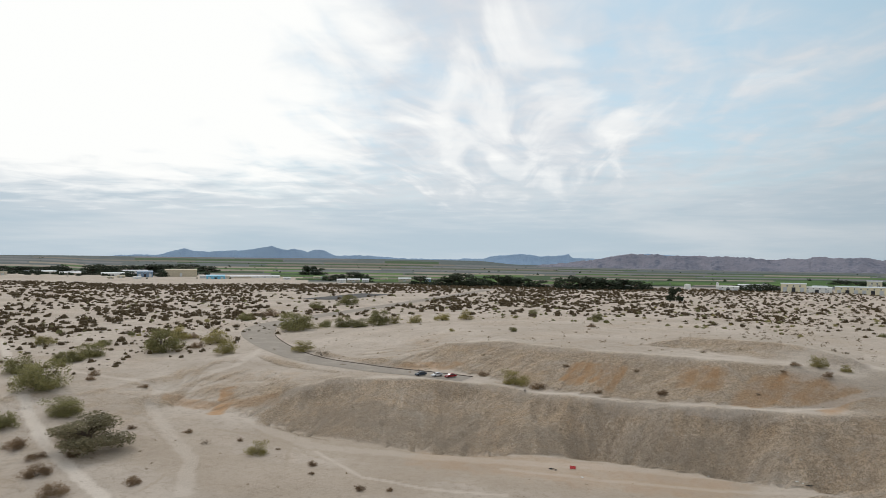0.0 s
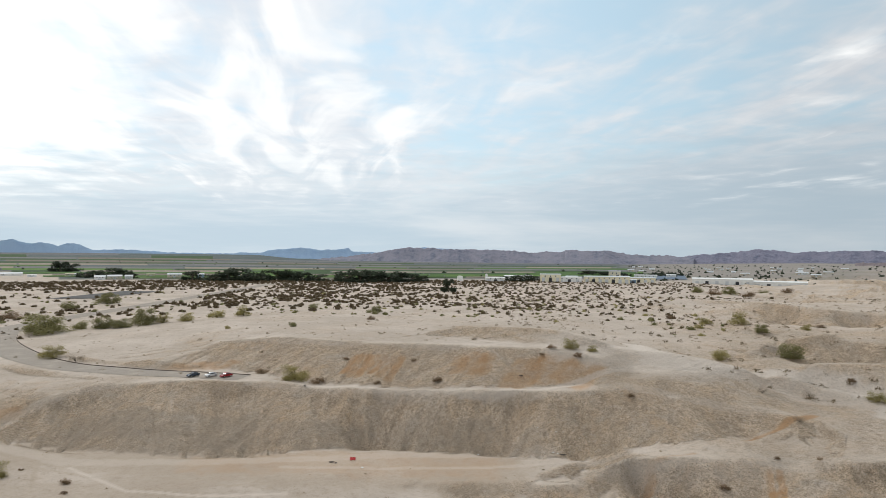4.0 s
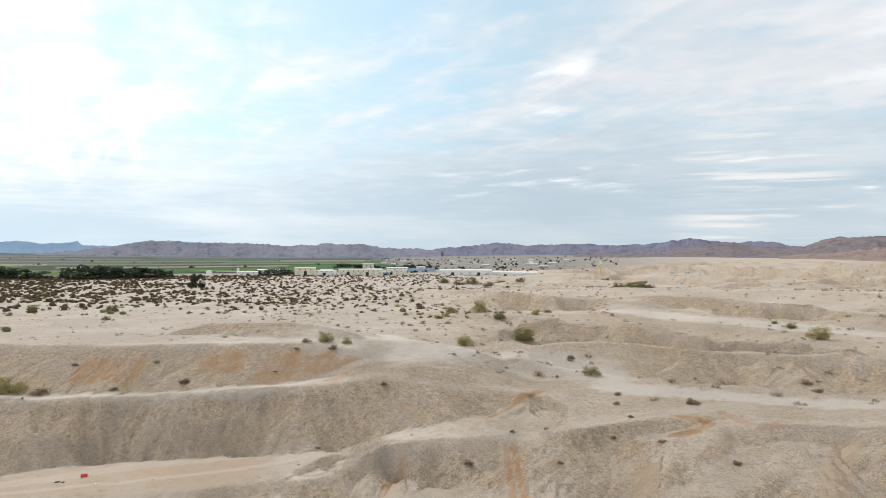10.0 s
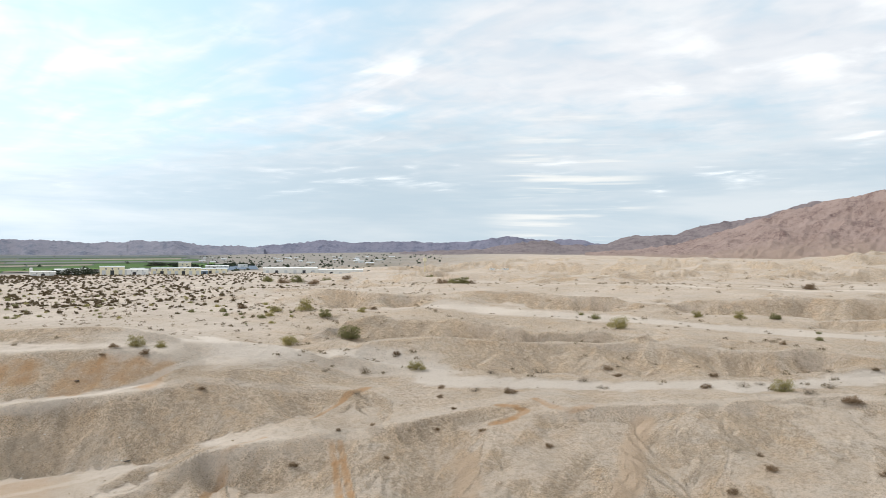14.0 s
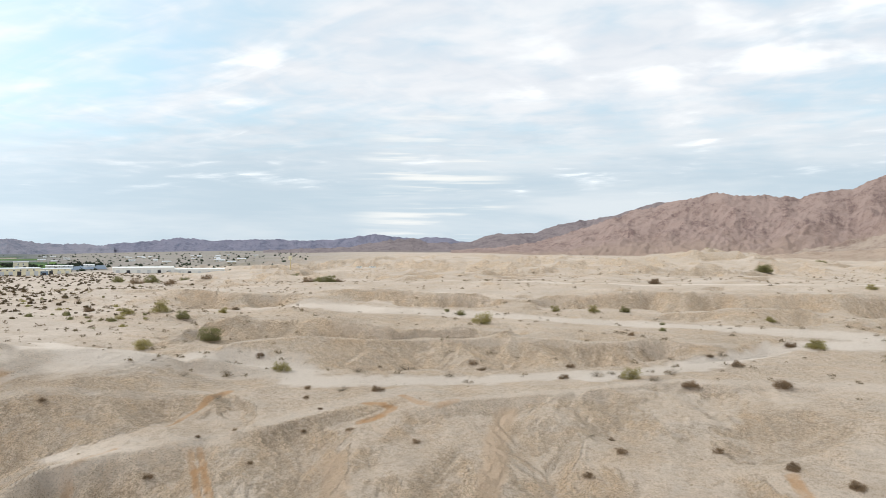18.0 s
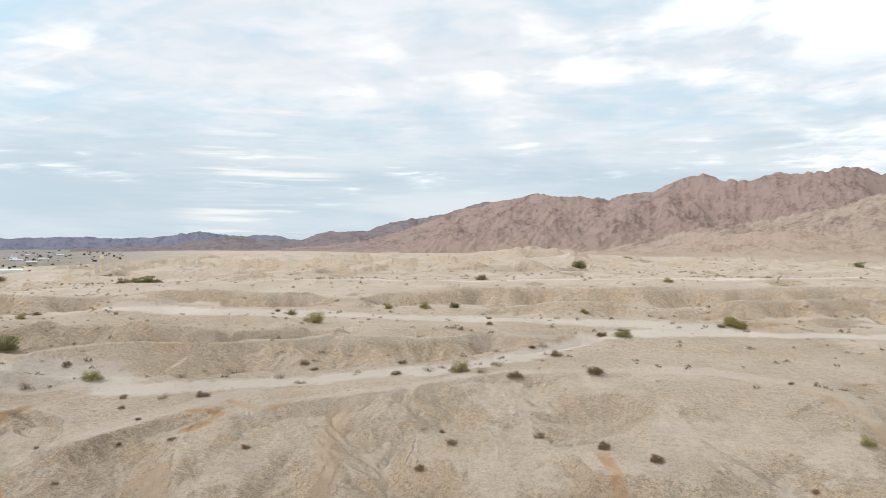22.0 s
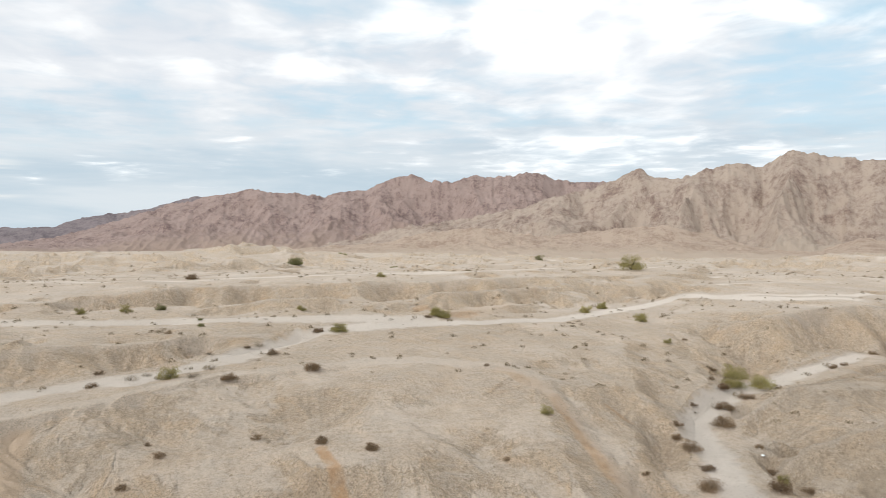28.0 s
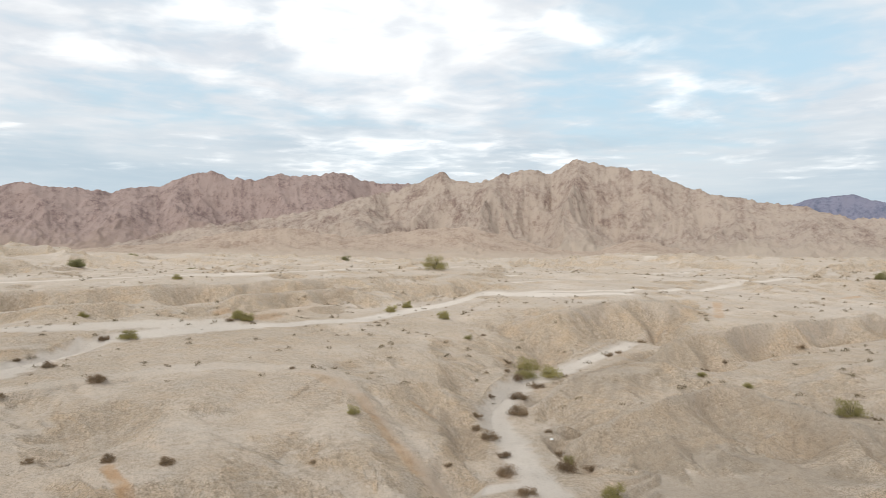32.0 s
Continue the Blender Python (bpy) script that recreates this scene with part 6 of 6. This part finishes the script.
def tank(x, y, wide, tall, mat, label):
    root = anchor("storage_tank", pose(x, y, z_at(x, y) - 0.3), label, "tank")
    bm = bmesh.new()
    bmesh.ops.create_cone(bm, cap_ends=True, segments=24, radius1=wide / 2, radius2=wide / 2, depth=tall, matrix=Matrix.Translation((0, 0, tall / 2)))
    part("shell", bm, mat, root)
    bm = bmesh.new()
    bmesh.ops.create_cone(bm, cap_ends=True, segments=24, radius1=wide / 2 + 0.1, radius2=0.3, depth=tall * 0.12, matrix=Matrix.Translation((0, 0, tall * 1.06)))
    part("lid", bm, mat, root)
    return root


CLAD = {"white": (WHITE, WHITE), "cream": (CREAM, ROOFING), "steel": (STEEL_BLUE, ROOFING)}
for x, y, w_, h_, deep, clad, label in WORKS:
    if deep == "tank":
        tank(x, y, w_, h_, WHITE, label)
    else:
        shed(x, y, w_, h_, deep, *CLAD[clad], label, 0.2, max(1, int(w_ / 9)), max(2, int(w_ / 8)))
shed(*WAREHOUSE[0], 30, WHITE, WHITE, "long white warehouse with yellow doors", 0.3, 6, 0)
shed(*WAREHOUSE[1], 26, WHITE, WHITE, "long pale warehouse with a white roof", 0.3, 5, 0)
for v_ in VANS:
    shed(v_[0], v_[1], v_[2], v_[3], 3.0, WHITE, WHITE, "white site cabin on the bare rise", 0.1, 1, 2, "site_cabin")
mx, my, mw, mh = MASTS[0]
mast = anchor("sign_mast", pose(mx, my, z_at(mx, my) - 0.3), "tall yellow sign mast on the plain", "sign")
part("post", tube(bmesh.new(), (0, 0, 0), (0, 0, mh * 0.85), 0.45, 0.35, 10), YELLOW, mast)
part("panel", a_box(-mw / 2, mw / 2, -0.4, 0.4, mh * 0.75, mh, bevel=0.05), CREAM, mast)
tank(*MASTS[1], WHITE, "small white water tank on the bare rise")
for (x, y, w_, h_), wall, roof, lab in zip(FARM, (STEEL_BLUE, WHITE, TANNED, CYAN, WHITE, BEIGE, BEIGE), (STEEL_BLUE, ROOFING, TANNED, CYAN, ROOFING, ROOFING, ROOFING),
                                           ("blue-grey metal farm shed", "low white farm shed", "tan hangar with a wide dark door", "low sheds under cyan sheeting", "white pole barn behind the yard", "low beige store sheds", "long beige farm row")):
    shed(x, y, w_, h_, 18, wall, roof, lab, 0.5, 1 if wall is TANNED else 3, 0 if wall is TANNED else 4, "farm_shed")
for (x, y, w_, h_), wall in zip(TOWN, (WHITE, BEIGE, WHITE, BEIGE, STEEL_BLUE, BEIGE, WHITE)):
    shed(x, y, w_, h_, 12, wall, ROOFING, "low house among trees at the fields' edge", 0.5, 1, 3, "house")
rng = np.random.default_rng(5)
for k in range(26):
    b, d = 33 + 15 * rng.random(), 1500 + 1100 * rng.random()
    x, y = bearing_xy(b, d)
    shed(x, y, 8 + 14 * rng.random(), 3 + 2.5 * rng.random(), 10, (WHITE, BEIGE, BEIGE, TANNED)[k % 4], ROOFING, "small pale house far out on the plain", 0.5, 1, 2, "house")
for k in range(16):
    b, d = -34 + 40 * rng.random(), 1250 + 120 * rng.random()
    x, y = bearing_xy(b, d)
    shed(x, y, 8 + 10 * rng.random(), 3 + 1.5 * rng.random(), 8, (WHITE, BEIGE, ROOFING, TANNED)[k % 4], (ROOFING, TANNED)[k % 2], "low roadside building by the fields", 0.4, 1, 2, "house")

# ---------------------------------------------------------------- crop fields
# the last two crops, used far out, have distance haze put into their colour
FIELD_MATS = [plain("crop_" + nm, c, 0.9, 0.1, scale=0.02, spread=0.25) for nm, c in
              (("green", (0.085, 0.150, 0.042)), ("bright_green", (0.115, 0.195, 0.050)), ("dark_green", (0.060, 0.100, 0.042)), ("fallow", (0.20, 0.168, 0.135)), ("stubble", (0.30, 0.255, 0.205)), ("dull_green", (0.105, 0.122, 0.072)), ("hazed_green", (0.115, 0.135, 0.128)), ("hazed_brown", (0.185, 0.178, 0.178)))]
rng = np.random.default_rng(11)
edges_r = [1130, 1200, 1270, 1360, 1470, 1600, 1750, 1930, 2140, 2380, 2650, 2950, 3280, 3640, 4040, 4480, 4880]
mixes = [(4, 3, 5), (1, 0, 4), (0, 1, 0), (2, 3, 0), (0, 1, 2), (4, 2, 0), (1, 0, 2), (3, 4, 7), (0, 2, 6), (7, 4, 6), (2, 6, 5), (7, 6, 3), (6, 2, 6), (7, 7, 3), (6, 2, 6), (7, 6, 7)]
for k, (r0, r1) in enumerate(zip(edges_r, edges_r[1:])):
    b = -37.0 + 4 * rng.random()
    stop = (14, 27, 33, 35, 35, 35, 34, 33, 33, 32, 32, 32, 31, 30, 22, 12)[k]
    b = (-9.0, -9.0, -13.0, -13.0, -14.0, -14.0, -36.0)[min(k, 6)] + 2 * rng.random()
    while b < stop:
        b1 = min(b + 4 + 9 * rng.random(), stop)
        gb, gr = np.meshgrid(np.linspace(b + 0.06, b1 - 0.06, 16), np.linspace(r0 + 4, r1 - 5, 5), indexing="ij")
        fx, fy = gr * np.sin(np.radians(gb)), gr * np.cos(np.radians(gb))
        field = new("crop_field", grid_mesh("crop_field", fx, fy, ground_height(fx.ravel(), fy.ravel()).reshape(fx.shape) + 0.9))
        c = mixes[k][int(rng.integers(0, 3))]
        field.data.materials.append(FIELD_MATS[c])
        tagged(field, ("flat strip of green crops", "flat strip of bright green crops", "flat strip of dark green crops", "flat brown fallow field", "flat tan stubble field", "flat dull green field", "flat green field greyed with painted haze", "flat brown field greyed with painted haze")[c] + " in the valley", "field", "valley fields", kind="structure")
        b = b1

# ---------------------------------------------------------------- trees
TREE_KINDS = [tree("tree", LEAF_TREE, "dark green broad-crowned tree by the fields", 100 + k, 1000) for k in range(3)]
k = 0
for x, y, w_, h_ in TREES_A + TREES_B + TREES_C:
    k += 1
    plant(TREE_KINDS[k % 3], x, y, w_ * 1.7, h_ * 1.25, 47 * k, 0.3)
olive = tree("desert_tree", LEAF_OLIVE, "spreading olive-grey desert tree beside a dirt track", 140, 6500)
for x, y, w_, h_ in DESERT_TREE:
    plant(olive, x, y, w_ * 1.2, h_ * 0.95, 20, 0.15)
for o in (*TREE_KINDS, olive):
    for c in (*o.children_recursive, o):
        bpy.data.objects.remove(c)

# ---------------------------------------------------------------- shrubs
SETS = [(GREEN_SHRUBS, LEAF_GREEN, "olive green desert shrub growing in sand", 0.80, 5600, 0.0205),
        (YELLOW_SHRUBS, LEAF_YELLOW, "yellow-green creosote shrub growing in sand", 0.85, 4600, 0.019),
        (BROWN_SHRUBS, LEAF_BROWN, "low dark brown dry shrub on gravel", 0.55, 2400, 0.023),
        (GREY_SHRUBS, LEAF_GREY, "bare grey twiggy shrub beside the track", 0.6, 1500, 0.015)]
for n_set, (places, leaf, label, flat, leaves, blade) in enumerate(SETS):
    kinds = [shrub("shrub", leaf, label, 300 + 10 * n_set + k, leaves, blade, flat) for k in range(4)]
    for k, (x, y, w_) in enumerate(places):
        tall = w_ * (0.95 + 0.2 * math.sin(k * 2.3))
        plant(kinds[k % 4], x, y, w_ * 1.35, tall, 61 * k, 0.05)
    for o in kinds:
        for c in (*o.children_recursive, o):
            bpy.data.objects.remove(c)


def bush_shape(rng, blades, blade, dense):
    """Triangles of a low bush one metre wide: a small leafy heart and sprigs filling an uneven dome."""
    a = np.arange(6) * 6.283 / 6 + rng.random()
    low, mid = [np.stack([q * np.cos(a), q * np.sin(a), h * (0.7 + 0.6 * rng.random(6))], 1) for q, h in ((0.30 * (0.7 + 0.6 * rng.random(6)), 0.0), (0.22 * (0.6 + 0.8 * rng.random(6)), 0.19))]
    heart = []
    for k in range(6):
        j = (k + 1) % 6
        heart += [low[k], low[j], mid[j], low[k], mid[j], mid[k], mid[k], mid[j], np.array([0.03, 0.02, 0.25])]
    a, up, deep = rng.random(blades) * 6.283, rng.random(blades) ** 1.2, rng.random(blades) ** 0.35
    out = np.sqrt(1 - up * up) * deep * (0.41 + 0.09 * np.sin(a * 2 + rng.random() * 6) + 0.06 * np.sin(a * 3 + rng.random() * 6))
    c = np.stack([out * np.cos(a), out * np.sin(a), 0.04 + 0.30 * up * deep], 1)
    sprigs = leaf_cloud(rng, blades * 2, blade, c, np.full(blades, 0.06))
    return np.concatenate([np.array(heart), sprigs]) if dense else sprigs


def scatter(name, label, count, seed, where, size, mat, blades=20, blade=0.10):
    """Countless small shrubs over a stretch of ground, as one mesh."""
    rng = np.random.default_rng(seed)
    b, r = where(rng, count)
    x, y = r * np.sin(np.radians(b)), r * np.cos(np.radians(b))
    z = ground_height(x, y)
    s = size(rng, len(x), x, y)
    out = []
    for k in range(8):
        m = np.arange(len(x)) % 8 == k
        a = rng.random(m.sum()) * 6.283
        ca, sa, sc = np.cos(a)[:, None], np.sin(a)[:, None], s[m][:, None]
        v = bush_shape(rng, blades, blade, mat is not SCRUB_DRY)[None]
        tall = sc * (0.75 + 0.6 * rng.random(m.sum()))[:, None]
        out.append(np.stack([(v[..., 0] * ca - v[..., 1] * sa) * sc + x[m][:, None], (v[..., 0] * sa + v[..., 1] * ca) * sc + y[m][:, None],
                             v[..., 2] * tall + z[m][:, None] - 0.05], -1).reshape(-1, 3))
    ob = new(name, triangles_mesh(name, np.concatenate(out), mat))
    return tagged(ob, label, "shrubs", kind="stuff")


def plain_field(rng, n):
    b = -37 + 82 * rng.random(n * 3)
    r = np.sqrt(380 ** 2 + (1060 ** 2 - 380 ** 2) * rng.random(n * 3))
    x, y = r * np.sin(np.radians(b)), r * np.cos(np.radians(b))
    thick = 0.50 + 0.75 * fractal(x / 38, y / 38, 3, 7) + 0.5 * np.clip((r - 880) / 120, 0, 1)
    thick *= np.clip((r - np.interp(b, [-37, -18, -14, 0, 10, 22, 34], [300, 330, 470, 465, 430, 380, 320])) / 120, 0, 1)
    thick *= np.clip((44 - b) / 20, 0, 1)
    thick *= np.where((b > -14) & (b < -1) & (r > 590) & (r < 800), 0.12, 1)
    keep = rng.random(n * 3) < thick
    for (x0, y0), (x1, y1) in zip(ROAD, ROAD[1:]):
        f = np.clip(((x - x0) * (x1 - x0) + (y - y0) * (y1 - y0)) / ((x1 - x0) ** 2 + (y1 - y0) ** 2), 0, 1)
        keep &= np.hypot(x - x0 - f * (x1 - x0), y - y0 - f * (y1 - y0)) > 11
    return b[keep][:n], r[keep][:n]


def plain_size(rng, n, x, y):
    b = np.degrees(np.arctan2(x, y))
    return (3.2 + 4.4 * rng.random(n) ** 1.5) * (1 - 0.30 * np.clip((b - 6) / 22, 0, 1))


def mixed_size(lo, hi):
    return lambda rng, n, x, y: lo + (hi - lo) * rng.random(n) ** 2.2


scatter("scrub_plain", "dark brown scrub covering the sandy plain", 8600, 1, plain_field, plain_size, SCRUB, 16, 0.095)


def wash_field(rng, n):
    b, r = 22 + 30 * rng.random(n), 300 + 330 * rng.random(n)
    return b, r


def upland_field(rng, n):
    b, r = 36 + 114 * rng.random(n), 250 + 1050 * rng.random(n) ** 1.15
    x, y = r * np.sin(np.radians(b)), r * np.cos(np.radians(b))
    keep = (fractal(x / 60, y / 60, 3, 17) > -0.05) | (rng.random(n) < 0.3)
    return b[keep], r[keep]


def near_field(rng, n):
    return -34 + 184 * rng.random(n), 165 + 150 * rng.random(n)


def line_field(rng, n):
    b = 20 + 130 * rng.random(n)
    return b, np.interp(b, [20, 40, 55, 70, 90, 110, 130, 150], [560, 600, 640, 560, 620, 760, 800, 820]) + 14 * rng.normal(size=n)


scatter("scrub_wash", "brown and olive scrub in the sandy wash", 800, 2, wash_field, mixed_size(0.9, 4.2), SCRUB_DRY, 36, 0.066)
scatter("scrub_upland", "sparse dry scrub on the gravel ridges", 4300, 3, upland_field, mixed_size(1.6, 4.6), SCRUB_DRY, 36, 0.066)
scatter("scrub_near", "small dry tufts on the gravel slopes", 750, 4, near_field, mixed_size(0.3, 1.3), SCRUB_DRY, 36, 0.066)


def flat_field(rng, n):
    return -14 + 44 * rng.random(n), 262 + 190 * rng.random(n)


def bush_field(rng, n):
    b = -36 + 76 * rng.random(n)
    return b, np.interp(b, [-36, -16, 0, 40], [300, 480, 440, 330]) + 330 * rng.random(n) ** 1.3


scatter("scrub_flat", "small dry shrubs dotted over the sandy flat", 420, 12, flat_field, mixed_size(0.7, 2.4), SCRUB_DRY, 36, 0.066)
def left_field(rng, n):
    b = -36 + 23 * rng.random(n)
    return b, np.interp(b, [-36, -20, -13], [285, 330, 400]) + 150 * rng.random(n)


def foot_field(rng, n):
    b, r = 72 + 78 * rng.random(n), 620 + 800 * rng.random(n)
    x, y = r * np.sin(np.radians(b)), r * np.cos(np.radians(b))
    keep = fractal(x / 70, y / 70, 3, 27) > 0.12
    return b[keep], r[keep]


scatter("scrub_foot", "olive and brown scrub below the rocky range", 1500, 17, foot_field, mixed_size(2.2, 6.5), SCRUB_DRY, 30, 0.075)
scatter("scrub_left", "brown and olive scrub beside the dirt track", 330, 16, left_field, mixed_size(1.2, 5.0), SCRUB, 22, 0.075)
scatter("creosote_bushes", "rounded olive bushes among the scrub", 230, 13, bush_field, mixed_size(2.5, 6.5), LEAF_GREEN, 70, 0.055)
scatter("creosote_bushes_yellow", "rounded yellow-green bushes among the scrub", 90, 14, bush_field, mixed_size(2.5, 5.5), LEAF_YELLOW, 70, 0.055)
scatter("scrub_line", "olive shrubs lining a far wash", 420, 6, line_field, mixed_size(1.2, 4.6), SCRUB_DRY, 36, 0.066)


def valley_field(rng, n):
    b, r = -36 + 88 * rng.random(n), 1150 + 2600 * rng.random(n) ** 1.4
    keep = (b > 33) | (np.abs((r / 240) % 1 - 0.5) < 0.07)
    return b[keep], r[keep]


scatter("valley_hedges", "dark hedges and groves far across the valley", 1700, 8, valley_field, mixed_size(5.0, 15.0), LEAF_TREE, 8, 0.16)



def farm_row(rng, n):
    b = -33 + 14.5 * rng.random(n)
    return b, np.interp(b, [-33, -26, -18], [1390, 1450, 1620]) + 25 * rng.normal(size=n)


scatter("tree_row", "long dark row of trees behind the farm sheds", 150, 9, farm_row, mixed_size(9.0, 20.0), LEAF_TREE, 60, 0.08)


def works_row(rng, n):
    b = 29.5 + 7.5 * rng.random(n)
    return b, 1560 + 0.0 * b + 40 * rng.normal(size=n)


scatter("works_grove", "dark grove of trees behind the works", 60, 15, works_row, mixed_size(10.0, 22.0), LEAF_TREE, 60, 0.08)

# ---------------------------------------------------------------- litter
rng = np.random.default_rng(21)


def rag(x, y, wide, mat, name, label, category):
    """Crumpled cloth or sheeting lying on the ground."""
    bm = bmesh.new()
    bmesh.ops.create_grid(bm, x_segments=7, y_segments=5, size=0.5)
    for v in bm.verts:
        v.co = (v.co.x * wide * (1 + 0.2 * rng.normal()), v.co.y * wide * 0.6, 0.04 + 0.12 * wide * rng.random())
    ret = bmesh.ops.extrude_face_region(bm, geom=bm.faces[:])
    bmesh.ops.translate(bm, vec=(0, 0, -0.05), verts=[g for g in ret["geom"] if isinstance(g, bmesh.types.BMVert)])
    me = bpy.data.meshes.new(name)
    bm.to_mesh(me)
    bm.free()
    me.materials.append(mat)
    ob = new(name, me)
    ob.matrix_basis = pose(x, y, z_at(x, y) + 0.02, 0, 0, 360 * rng.random())
    return tagged(ob, label, category)


RAG_RED = plain("red_cloth", (0.42, 0.04, 0.04), 0.9)
RAG_WHITE = plain("white_plastic", (0.78, 0.78, 0.76), 0.5)
RAG_DARK = plain("dark_rubbish", (0.035, 0.03, 0.028), 0.8)
for x, y, w_, h_ in RED_CLOTH:
    rag(x, y, w_, RAG_RED, "red_cloth", "crumpled red cloth lying on the sand", "cloth")
for x, y, w_, h_ in LITTER_WHITE + LITTER_END:
    rag(x, y, w_ * 0.45, RAG_WHITE, "plastic_litter", "scrap of white plastic lying on sand", "litter")
for x, y, w_, h_ in LITTER_DARK:
    rag(x, y, w_ * 0.9, RAG_DARK, "rubbish", "dark heap of rubbish on the sand", "litter")
